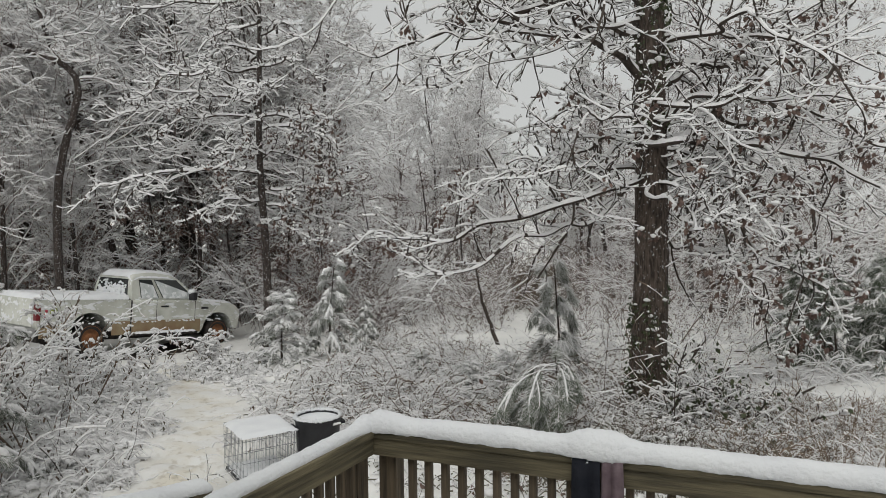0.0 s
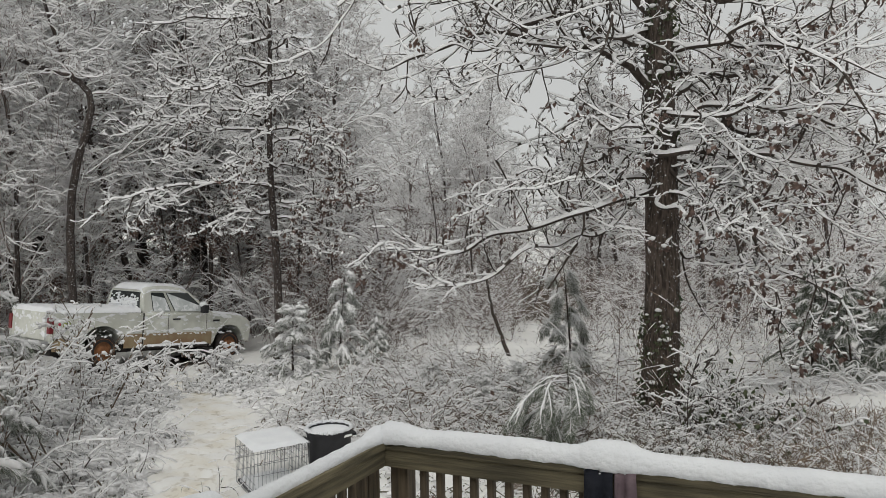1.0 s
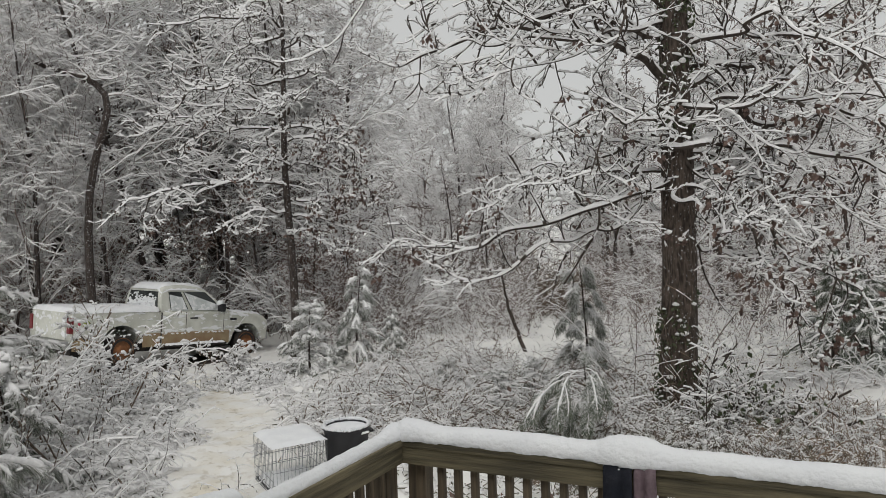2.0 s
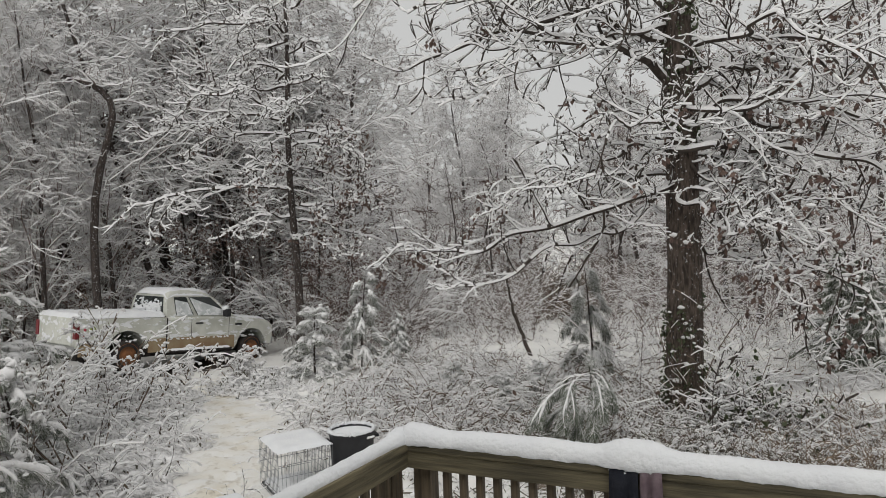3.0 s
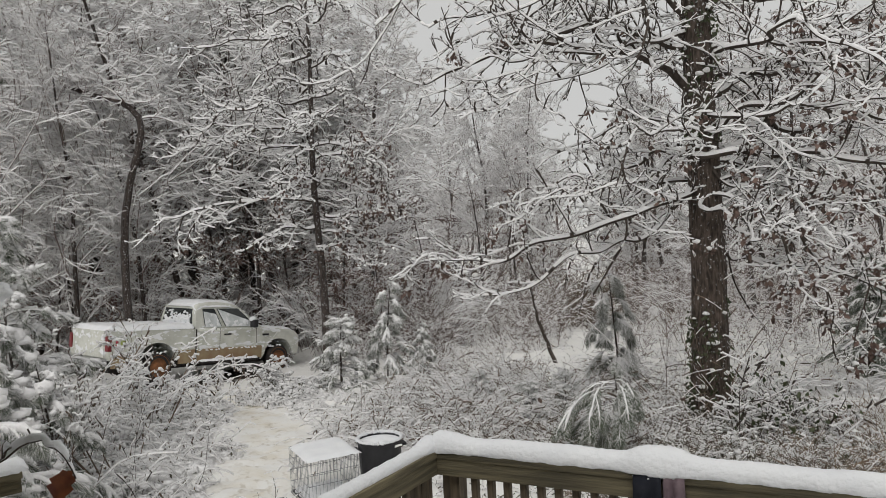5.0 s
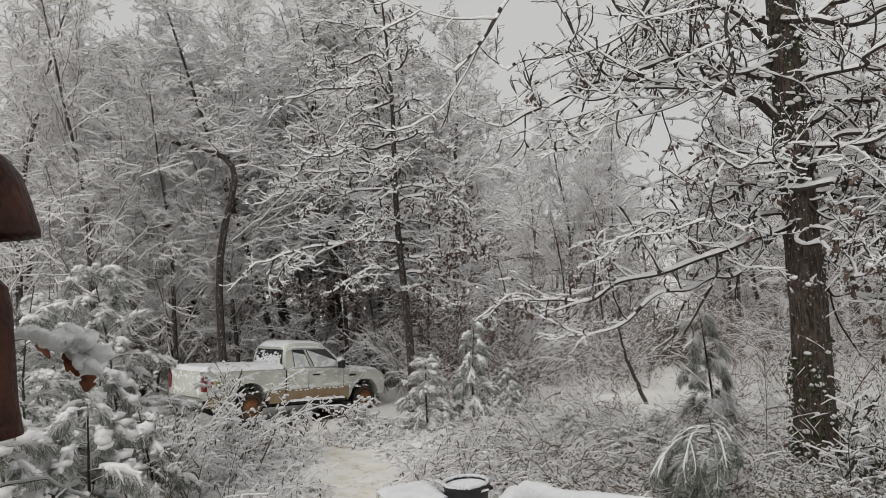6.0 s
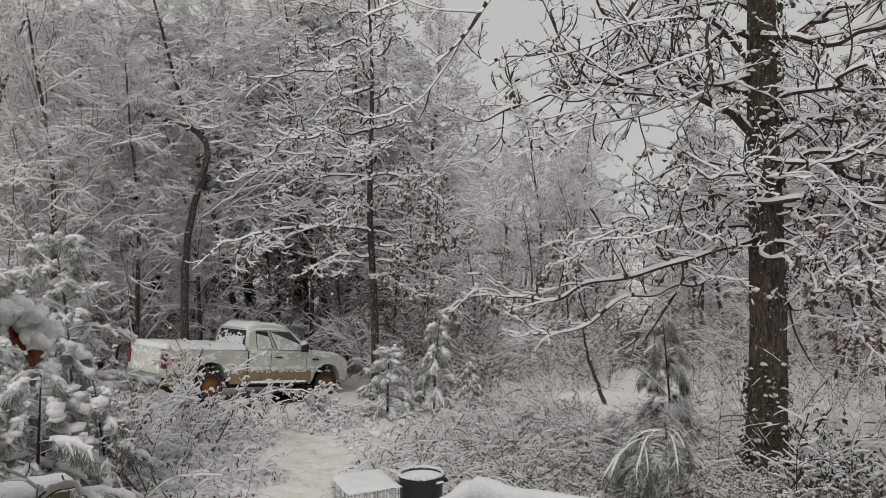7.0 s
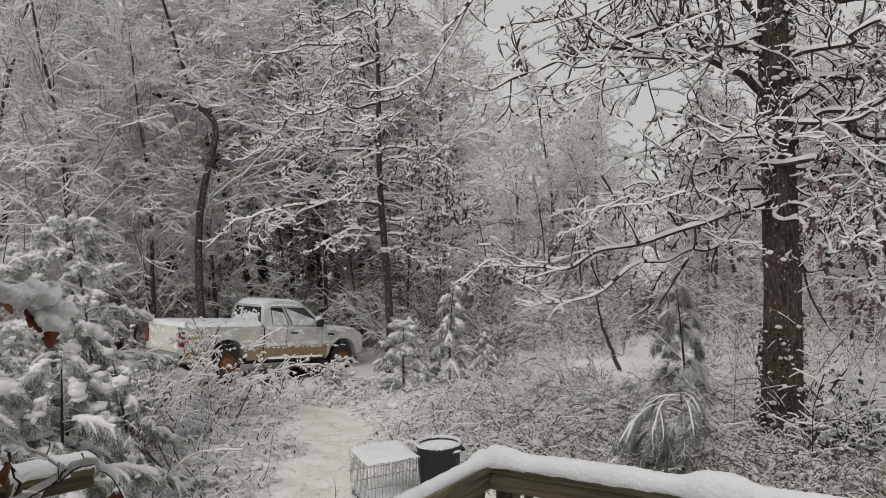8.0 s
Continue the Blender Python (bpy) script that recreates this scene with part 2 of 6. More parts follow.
def grow(rng, start, way, length, n, wander, lift):
    """Polylines (M, n, 3) that wander from their starts; lift bends them up or, below zero, down."""
    pts = [start]
    d = unit(way)
    step = (length / (n - 1))[:, None]
    lift = np.broadcast_to(np.asarray(lift, float), (len(start),))[:, None]
    turn = rng.normal(0, wander * 0.7, d.shape)
    for _ in range(n - 1):
        turn = turn * 0.55 + rng.normal(0, wander * 0.75, d.shape)
        d = unit(d + turn + UP * lift)
        pts.append(pts[-1] + d * step)
    return np.stack(pts, 1)


def offspring(rng, pts, rad, length, k, t0=0.25, t1=1.0, spread=(40, 75), flat=0.5, ratio=0.5, thin=0.55, up=0.0):
    """Starts, ways, radii and lengths of k shoots on each of the polylines."""
    m, n, _ = pts.shape
    t = (np.arange(k)[None, :] + rng.random((m, k))) / k * (t1 - t0) + t0
    s = t * (n - 1)
    i = np.minimum(s.astype(int), n - 2)
    w = (s - i)[..., None]
    row = np.arange(m)[:, None]
    a, b = pts[row, i], pts[row, i + 1]
    p = a * (1 - w) + b * w
    tan = unit(b - a)
    side = unit(np.cross(tan, UP + 1e-3))
    over = np.cross(side, tan)
    sign = np.where((np.arange(k)[None, :] + rng.integers(0, 2, (m, 1))) % 2 == 0, 1.0, -1.0)
    ang = rng.normal(0, 1, (m, k)) * (1 - flat) * 1.4
    perp = side * (np.cos(ang) * sign)[..., None] + over * (np.sin(ang))[..., None]
    sp = np.radians(rng.uniform(*spread, (m, k)))[..., None]
    way = tan * np.cos(sp) + perp * np.sin(sp) + UP * up
    r0 = rad[row, i] * (1 - w[..., 0]) + rad[row, i + 1] * w[..., 0]
    r = np.maximum(r0 * thin, 0.0015)
    ln = length[:, None] * ratio * (1.15 - 0.6 * t) * rng.uniform(0.6, 1.3, (m, k))
    return p.reshape(-1, 3), way.reshape(-1, 3), r.ravel(), ln.ravel()


def taper(r0, n, tip=0.35):
    return r0[:, None] * np.linspace(1, tip, n)[None, :]


def tubes(rng, groups, k=4, snow=0.02, cover=1.0, steep=0.8, limit=0.012, lap=0.35, wrap=-18, rough=(0.35, 1.6)):
    """Tubes along groups of polylines [(pts, rad)], their upper side raised by lying snow. Returns places, faces, material index."""
    vs, fs, ms, base = [], [], [], 0
    ang = {3: np.radians([90, 215, 325]), 4: np.radians([-90, wrap, 90, 180 - wrap])}.get(k, -np.pi / 2 + 2 * np.pi * np.arange(k) / k)
    ca, sa = np.cos(ang), np.sin(ang)
    mid = np.sin(ang + np.pi / k) > 0.05 if k > 6 else np.array({3: (1, 0, 1), 4: (0, 1, 1, 0), 6: (0, 1, 1, 1, 1, 0)}[k], bool)
    for pts, rad in groups:
        if len(pts) == 0:
            continue
        m, n, _ = pts.shape
        tan = np.empty_like(pts)
        tan[:, 1:-1] = pts[:, 2:] - pts[:, :-2]
        tan[:, 0], tan[:, -1] = pts[:, 1] - pts[:, 0], pts[:, -1] - pts[:, -2]
        tan = unit(tan)
        mean = unit(pts[:, -1] - pts[:, 0])
        ref = np.where(np.abs(mean[:, 2:3]) > 0.95, np.array([[0.3, 1.0, 0.0]]), UP[None, :])[:, None, :]
        side = unit(np.cross(tan, ref))
        over = np.cross(side, tan)
        hor = np.sqrt(np.maximum(1 - tan[..., 2] ** 2, 0))
        depth = snow * np.clip((hor - 0.25) / 0.5, 0, 1) * rng.uniform(rough[0], rough[1], (m, n))
        depth = np.minimum(depth, rad * 3.5 + limit)
        rr = rad[..., None]
        up = np.maximum(sa, 0)[None, None, :]
        out_w = ca[None, None, :] * (rr + depth[..., None] * lap * (sa > -0.2)[None, None, :])
        out_h = sa[None, None, :] * rr + up * depth[..., None]
        ring = pts[:, :, None, :] + side[:, :, None, :] * out_w[..., None] + over[:, :, None, :] * out_h[..., None]
        vs.append(ring.reshape(-1, 3))
        idx = np.arange(m * n * k).reshape(m, n, k) + base
        nx = np.roll(idx, -1, axis=2)
        f = np.stack([idx[:, :-1], nx[:, :-1], nx[:, 1:], idx[:, 1:]], -1)
        fs.append(f.reshape(-1, 4))
        has = (np.abs(tan[:, :-1, 2]) < steep) & (rng.random((m, n - 1)) < cover)
        ms.append((mid[None, None, :] & has[..., None]).astype(np.int32).ravel())
        base += m * n * k
    return np.concatenate(vs), np.concatenate(fs), np.concatenate(ms)


def finer(group, times):
    """The same polylines with more places along them, rounded at their bends, so that snow lies on them in lumps."""
    pts, rad = group
    m, n, _ = pts.shape
    k = (n - 1) * times + 1
    w = np.linspace(0, n - 1, k)
    i = np.minimum(w.astype(int), n - 2)
    u = w - i
    p = pts[:, i] * (1 - u)[None, :, None] + pts[:, i + 1] * u[None, :, None]
    p[:, 1:-1] = (p[:, :-2] + p[:, 1:-1] * 2 + p[:, 2:]) / 4
    return p, rad[:, i] * (1 - u)[None] + rad[:, i + 1] * u[None]


def joined(sets):
    """Joins several (places, faces, index) sets."""
    base, v, f, m = 0, [], [], []
    for a, b, c in sets:
        v.append(a), f.append(b + base), m.append(c)
        base += len(a)
    return np.concatenate(v), np.concatenate(f), np.concatenate(m)


def leaves(rng, places, size, droop=0.8, index=0):
    """Folded four-cornered leaves that hang at the places."""
    m = len(places)
    d = unit(rng.normal(0, 0.6, (m, 3)) - UP * droop)
    s = unit(np.cross(d, rng.normal(0, 1, (m, 3))))
    nrm = np.cross(d, s)
    ln = (size * rng.uniform(0.6, 1.3, m))[:, None]
    wd = ln * 0.30
    root, tip = places, places + d * ln
    mid = places + d * ln * 0.5 + nrm * ln * 0.15
    l, r = mid + s * wd, mid - s * wd
    v = np.stack([root, l, tip, mid - nrm * ln * 0.2, r], 1).reshape(-1, 3)
    i = np.arange(m)[:, None] * 5
    f = np.concatenate([i + np.array([[0, 1, 2, 3]]), i + np.array([[0, 3, 2, 4]])])
    return v, f, np.full(len(f), index, np.int32)


def blobs(rng, places, size, index=0, squash=0.6):
    """Small rounded lumps of snow, eight-sided, at the places."""
    m = len(places)
    k, rings = 6, 4
    th = np.linspace(-np.pi / 2 * 0.9, np.pi / 2 * 0.98, rings)
    ph = 2 * np.pi * np.arange(k) / k
    u = np.stack([np.cos(th)[:, None] * np.cos(ph), np.cos(th)[:, None] * np.sin(ph), np.sin(th)[:, None] * squash + 0 * ph], -1).reshape(-1, 3)
    sc = np.broadcast_to(np.asarray(size, float), (m,))[:, None, None] * rng.uniform(0.7, 1.3, (m, len(u), 1)) * rng.uniform(0.7, 1.4, (m, 1, 3))
    v = (places[:, None, :] + u[None] * sc).reshape(-1, 3)
    idx = np.arange(m * rings * k).reshape(m, rings, k)
    nx = np.roll(idx, -1, axis=2)
    f = np.stack([idx[:, :-1], nx[:, :-1], nx[:, 1:], idx[:, 1:]], -1).reshape(-1, 4)
    return v, f, np.full(len(f), index, np.int32)


def snow_clot(rng, c, size):
    """One lumpy clot of wet snow."""
    nu, nv = 16, 24
    th = np.linspace(-np.pi / 2, np.pi / 2, nu)
    ph = np.linspace(0, 2 * np.pi, nv, endpoint=False)
    tt, pp = np.meshgrid(th, ph, indexing="ij")
    d = np.stack([np.cos(tt) * np.cos(pp), np.cos(tt) * np.sin(pp), np.sin(tt)], -1)
    hubs = unit(rng.normal(0, 1, (9, 3)))
    r = 0.75 + 0.38 * np.max(np.maximum(d @ hubs.T, 0) ** 6, -1) + 0.05 * np.sin(d[..., 0] * 17 + d[..., 1] * 13) * np.cos(d[..., 2] * 15)
    p = (d * r[..., None] * np.array([1.1, 0.9, 0.72]) * size).reshape(-1, 3) + c
    i = np.arange(nu * nv).reshape(nu, nv)
    nx = np.roll(i, -1, 1)
    f = np.stack([i[:-1], nx[:-1], nx[1:], i[1:]], -1).reshape(-1, 4)
    return p, f, np.zeros(len(f), np.int32)


# ------------------------------------------------------------------ ground
PATH = [(-2.6, 5.0), (-2.95, 7.8), (-3.35, 10.0), (-4.1, 12.2), (-5.4, 14.6), (-6.6, 16.4)]


def path_distance(x, y):
    best = np.full(np.shape(x), 1e9)
    for (ax, ay), (bx, by) in zip(PATH[:-1], PATH[1:]):
        dx, dy = bx - ax, by - ay
        t = np.clip(((x - ax) * dx + (y - ay) * dy) / (dx * dx + dy * dy), 0, 1)
        best = np.minimum(best, np.hypot(x - ax - t * dx, y - ay - t * dy))
    return best


def bumps(x, y, s, seed=0.0):
    """Smooth pseudo-random relief from crossed waves."""
    a = np.sin(x * s + seed) * np.cos(y * s * 1.13 + seed * 1.7)
    b = np.sin((x * 0.8 + y * 0.6) * s * 1.9 + seed * 2.3) * np.cos((y * 0.8 - x * 0.6) * s * 2.1 + seed)
    c = np.sin((x * 0.5 - y * 0.86) * s * 3.7 + seed * 3.1) * np.cos((x * 0.86 + y * 0.5) * s * 4.1)
    return a * 0.5 + b * 0.3 + c * 0.2


def level(x, y):
    """Height of the snow-covered ground."""
    x, y = np.asarray(x, float), np.asarray(y, float)
    s = np.clip(y - 9.0, 0, 26)
    z = -0.06 * s + 0.0004 * s * s
    z = z - 0.16 * np.exp(-((x + 7.6) / 3.6) ** 4 - ((y - 19.2) / 3.0) ** 4)
    wild = np.clip((path_distance(x, y) - 0.65) / 0.8, 0, 1)
    lane = np.clip((np.hypot((x + 6.5) / 4.5, (y - 17.5) / 2.6) - 0.8) / 0.5, 0, 1)
    z = z + wild * lane * (0.07 + 0.12 * bumps(x, y, 1.7) + 0.10 * np.maximum(bumps(x, y, 4.3, 2.0), -0.2) + 0.05 * bumps(x, y, 9.0, 3.0)) + 0.02 * bumps(x, y, 6.0, 1.0)
    z = z + (1 - wild) * (0.025 * bumps(x, y, 11.0, 4.0) - 0.055 * np.clip(bumps(x, y, 8.0, 7.0) * 3 - 0.5, 0, 1))
    return z


def make_ground():
    u = np.linspace(-1, 1, 361)
    gx = np.sinh(u * 6.6) / np.sinh(6.6) * 900 - 0.5
    v = np.linspace(-0.72, 1, 321)
    gy = np.sinh(v * 6.6) / np.sinh(6.6) * 900 + 9.5
    xx, yy = np.meshgrid(gx, gy)
    zz = level(xx, yy)
    verts = np.stack([xx, yy, zz], -1).reshape(-1, 3)
    h, w = xx.shape
    i = np.arange(h * w).reshape(h, w)
    f = np.stack([i[:-1, :-1], i[:-1, 1:], i[1:, 1:], i[1:, :-1]], -1).reshape(-1, 4)
    me = quads("ground", verts, f, [GROUND])
    at = me.attributes.new("trodden", "FLOAT", "POINT")
    tr = 0.6 * np.clip(1.0 - path_distance(xx, yy) / 0.7, 0, 1)
    at.data.foreach_set("value", tr.ravel().astype(np.float32))
    # no snow has fallen under the truck
    h = radians(34.7)
    dx, dy = xx + 8.15, yy - 18.35
    lon, lat = dx * math.sin(h) + dy * math.cos(h), dx * math.cos(h) - dy * math.sin(h)
    bare = np.clip(1.25 - np.maximum(np.abs(lon) / 2.45, np.abs(lat) / 1.0) * 0.75, 0, 1)
    bare = np.where(np.maximum(np.abs(lon) / 2.6, np.abs(lat) / 1.1) < 1, bare, 0)
    me.attributes.new("bare", "FLOAT", "POINT").data.foreach_set("value", bare.ravel().astype(np.float32))
    return tagged(new("ground", me), "snow-covered ground with a trodden ochre-stained path", "ground", kind="structure")


make_ground()


# ------------------------------------------------------------------ pickup truck
def shell_side(name, a, b, c, d, mat, lift=0.004, inset=0.0):
    """A pane a little proud of the four-cornered face a, b, c, d (Vectors)."""
    bm = bmesh.new()
    mid = (a + b + c + d) / 4
    nrm = (d - a).cross(b - a).normalized()
    vs = [p + (mid - p) * inset for p in (a, b, c, d)]
    top = [bm.verts.new(p + nrm * lift) for p in vs]
    low = [bm.verts.new(p - nrm * 0.01) for p in vs]
    bm.faces.new(top)
    bm.faces.new(low[::-1])
    for i in range(4):
        bm.faces.new((low[i], low[(i + 1) % 4], top[(i + 1) % 4], top[i]))
    return from_bm(bm, name, mat)


def snow_slab(name, x0, x1, y0, y1, z, high, seed, edge=0.12, sag=None):
    """A rounded, uneven layer of snow over a rectangle."""
    rng = np.random.default_rng(seed)
    nx, ny = max(8, int((x1 - x0) / 0.05)), max(8, int((y1 - y0) / 0.05))
    u, v = np.linspace(0, 1, nx), np.linspace(0, 1, ny)
    xx, yy = np.meshgrid(x0 + (x1 - x0) * u, y0 + (y1 - y0) * v, indexing="ij")
    rim = np.minimum(np.minimum(xx - x0, x1 - xx), np.minimum(yy - y0, y1 - yy)) / edge
    dome = np.sqrt(np.clip(1 - (1 - np.clip(rim, 0, 1)) ** 2, 0, 1))
    zz = z + high * dome * (1 + 0.18 * bumps(xx, yy, 9, seed) + 0.1 * bumps(xx, yy, 31, seed)) - 0.004
    if sag is not None:
        zz = zz + sag(xx, yy)
    xx = xx + 0.012 * bumps(xx, yy, 37, seed + 1)
    yy = yy + 0.012 * bumps(xx, yy, 33, seed + 2)
    top = np.stack([xx, yy, zz], -1).reshape(-1, 3)
    i = np.arange(nx * ny).reshape(nx, ny)
    f = np.stack([i[:-1, :-1], i[1:, :-1], i[1:, 1:], i[:-1, 1:]], -1).reshape(-1, 4)
    return quads(name, top, f, [SNOW])


def arch(cx, cz, r, n=10, a0=170, a1=10):
    return [(cx + r * math.cos(radians(a0 + (a1 - a0) * i / n)), cz + r * math.sin(radians(a0 + (a1 - a0) * i / n))) for i in range(n + 1)]


def make_wheel(truck, x, y, name="wheel"):
    w = part(name, lathe("tyre", [(0.22, -0.12), (0.335, -0.125), (0.365, -0.09), (0.37, 0.0), (0.365, 0.09), (0.335, 0.125), (0.22, 0.12)], RUBBER, 28), truck, "muddy black tyre")
    w.matrix_parent_inverse = Matrix()
    w.matrix_basis = pose(x, y, 0.37, 90, 0, 0)
    rim = part("rim", lathe("rim", [(0.30, 0.118), (0.285, 0.13), (0.27, 0.09), (0.16, 0.07), (0.12, 0.10), (0.06, 0.115), (0.001, 0.115)], MUD, 28), w, "rim caked in red mud")
    return w


def make_truck():
    t = thing("pickup_truck", pose(-7.20, 20.4, -0.785, 0, 6.0, 55.2), "silver-white extended-cab pickup, snow-covered and muddy along the sills", "truck")
    t.matrix_world = t.matrix_world @ Matrix.Diagonal((1, 1, 1.06, 1))
    W = 0.97
    body = [(0.66, 0.46), (0.80, 0.46), (0.86, 0.62), (0.87, 0.86), (0.84, 1.00), (0.74, 1.09), (0.50, 1.14), (0.20, 1.165), (-0.15, 1.18), (-0.50, 1.22), (-1.4, 1.24), (-2.46, 1.24), (-2.46, 0.40), (-0.46, 0.38)] + arch(0.14, 0.42, 0.50)
    part("front_body", prism("front_body", body, W, PAINT), t)
    bed = [(-2.50, 0.42), (-2.50, 1.25), (-3.6, 1.26), (-4.72, 1.27), (-4.76, 0.95), (-4.76, 0.60), (-4.10, 0.52)] + arch(-3.52, 0.44, 0.52)
    part("bed", prism("bed", bed[::-1], W, PAINT, 0.02), t)
    for x0, x1 in ((-0.44, -2.455), (-2.505, -2.98), (-4.08, -4.70)):
        for s in (-1, 1):
            part("lower_panel", box("lower_panel", (x1, s * W - 0.012, 0.42), (x0, s * W + 0.012, 0.74), TAN, 0.006), t, "tan lower panel streaked with mud")
    part("front_bumper", box("front_bumper", (0.72, -0.93, 0.44), (0.94, 0.93, 0.64), CHROME, 0.04), t)
    part("rear_bumper", box("rear_bumper", (-4.93, -0.9, 0.46), (-4.74, 0.9, 0.64), CHROME, 0.03), t)
    part("tailgate", box("tailgate", (-4.79, -0.78, 0.66), (-4.755, 0.78, 1.25), PAINT, 0.012), t, "pale tailgate with a light snow film")
    part("underbody", box("underbody", (-4.6, -0.7, 0.30), (0.7, 0.7, 0.53), RUBBER, 0.02), t)
    # cab above the belt line
    low = [Vector((-0.36, -0.915, 1.22)), Vector((-2.44, -0.915, 1.22)), Vector((-2.44, 0.915, 1.22)), Vector((-0.36, 0.915, 1.22))]
    high = [Vector((-1.10, -0.755, 1.78)), Vector((-2.36, -0.755, 1.78)), Vector((-2.36, 0.755, 1.78)), Vector((-1.10, 0.755, 1.78))]
    roof = [(-2.46, 1.10), (-2.45, 1.35), (-2.41, 1.65), (-2.36, 1.79), (-2.25, 1.845), (-2.02, 1.87), (-1.75, 1.875), (-1.48, 1.86), (-1.24, 1.82), (-1.04, 1.74), (-0.74, 1.51), (-0.48, 1.30), (-0.28, 1.18), (-0.28, 1.10)]
    part("cab", prism("cab", roof, 0.925, PAINT, round_off=0.11, shoulder=1.22, tumble=0.28), t)

    def on(side, u, v):
        """A place on the near (0), rear (1), far (2) or front (3) face of the cab."""
        i, j = side, (side + 1) % 4
        return (low[i].lerp(low[j], u)).lerp(high[i].lerp(high[j], u), v)

    def pane(name, side, u0, u1, v0, v1, mat, cut=0.0, lift=0.012, label=""):
        part(name, shell_side(name, on(side, u0 + cut, v0), on(side, u1, v0), on(side, u1, v1), on(side, u0, v1), mat, lift), t, label)

    for s, f in ((0, lambda u: u), (2, lambda u: 1 - u)):
        for u0, u1, nm in ((0.10, 0.57, "door_window"), (0.63, 0.88, "quarter_window")):
            ua, ub = sorted((f(u0), f(u1)))
            pane(nm, s, ua, ub, 0.10, 0.86, GLASS, lift=0.010, label="dark side window half iced over")
            front, rear = f(u0 + 0.015), f(u1 - 0.005)
            top = (0.30, 0.84) if nm == "door_window" else (0.62, 0.74)
            corners = [on(s, front, 0.06), on(s, rear, 0.06), on(s, rear, top[1]), on(s, front, top[0])]
            if s == 2:
                corners = [corners[i] for i in (1, 0, 3, 2)]
            part("window_snow", shell_side("window_snow", *corners, FROST, 0.018), t, "frost and snow stuck to the glass")
    pane("windscreen", 3, 0.1, 0.9, 0.08, 0.9, SNOW, lift=0.02, label="windscreen covered by snow")
    pane("rear_window", 1, 0.10, 0.90, 0.10, 0.86, GLASS, lift=0.05, label="dark rear window flecked with snow")
    rng = np.random.default_rng(7)
    spots = np.array([on(1, rng.uniform(0.13, 0.87), rng.uniform(0.12, 0.16 + 0.66 * rng.random() ** 0.8)) + Vector((-0.055, 0, 0)) for _ in range(300)])
    v, fc, ix = blobs(rng, spots, rng.uniform(0.02, 0.05, 300))
    part("window_snow", quads("window_snow", v, fc, [SNOW], ix), t, "clots of snow on the rear window", "stuff")
    # wet snow stuck along the belt line, the trim and the bed side
    k = 70
    sx = rng.uniform(-4.6, 0.2, k)
    sz = np.where(rng.random(k) < 0.55, 0.80, 1.16) + rng.normal(0, 0.035, k)
    v, fc, ix = blobs(rng, np.stack([sx, np.full(k, -W + 0.004), sz], -1), rng.uniform(0.012, 0.03, k), 0, 0.5)
    part("body_snow", quads("body_snow", v, fc, [SNOW], ix), t, "patches of wet snow stuck to the body side", "stuff")
    # shut lines, trim and lamps
    for x, z0, z1 in ((-0.62, 0.5, 1.2), (-1.78, 0.52, 1.22)):
        part("door_seam", box("door_seam", (x - 0.006, -W - 0.004, z0), (x + 0.006, -W + 0.01, z1), RUBBER, 0), t)
    part("bed_gap", box("bed_gap", (-2.50, -W + 0.004, 0.50), (-2.46, W - 0.01, 1.22), RUBBER, 0), t)
    part("bed_rail", box("bed_rail", (-3.3, -W + 0.004, 1.225), (-2.52, -W + 0.05, 1.262), RUBBER, 0.008), t, "black bed rail cap")
    for s in (-1, 1):
        part("running_board", box("running_board", (-2.40, s * 1.05 - 0.09, 0.40), (-0.62, s * 1.05 + 0.09, 0.45), RUBBER, 0.02), t)
        part("tail_light", box("tail_light", (-4.785, s * 0.915 - 0.07, 0.80), (-4.69, s * 0.915 + 0.07, 1.14), REDLIGHT, 0.02), t)
        part("headlight", box("headlight", (0.62, s * 0.80 - 0.14, 0.80), (0.865, s * 0.80 + 0.15, 0.96), GLASS, 0.03), t)
        m = part("mirror", box("mirror", (-0.86, s * 1.10 - 0.11, 1.22), (-0.74, s * 1.10 + 0.11, 1.42), PLASTIC, 0.03), t, "black door mirror under snow")
        part("door_handle", box("door_handle", (-1.66, s * W - 0.02, 1.05), (-1.44, s * W + 0.022, 1.085), PLASTIC, 0.008), t)
        part("side_badge", box("side_badge", (-0.42, s * W - 0.01, 0.99), (-0.2, s * W + 0.006, 1.04), PLASTIC, 0.004), t)
        for x in (0.14, -3.50):
            make_wheel(t, x, s * 0.86 + (0.0 if s > 0 else 0.0)).matrix_basis = pose(x, s * 0.86, 0.37, 90 * (1 if s < 0 else -1), 0, 0)
    part("mirror_snow", quads("mirror_snow", *blobs(np.random.default_rng(2), np.array([(-0.8, -1.1, 1.43), (-0.8, -1.03, 1.43)]), 0.09)[:2], [SNOW]), t)
    for x, z, r, m in ((-4.42, 0.98, 0.06, GREEN), (-4.34, 1.03, 0.045, GREEN), (-4.58, 0.90, 0.045, PINK), (-4.56, 1.0, 0.035, PINK)):
        part("sticker", lathe("sticker", [(r, 0.0), (r, 0.006), (0.001, 0.006)], m, 7), t, "small bright flower sticker").matrix_basis = pose(x, -W, z, 90, 0, 0)
    # lying snow
    part("roof_snow", snow_slab("roof_snow", -2.40, -0.98, -0.77, 0.77, 1.845, 0.075, 3, edge=0.24, sag=lambda x, y: -0.10 * np.clip((np.abs(y) - 0.56) / 0.2, 0, 1) - 0.13 * np.clip((x + 1.50) / 0.5, 0, 1) ** 2 - 0.08 * np.clip((-2.18 - x) / 0.22, 0, 1)), t, "rounded snow on the roof")
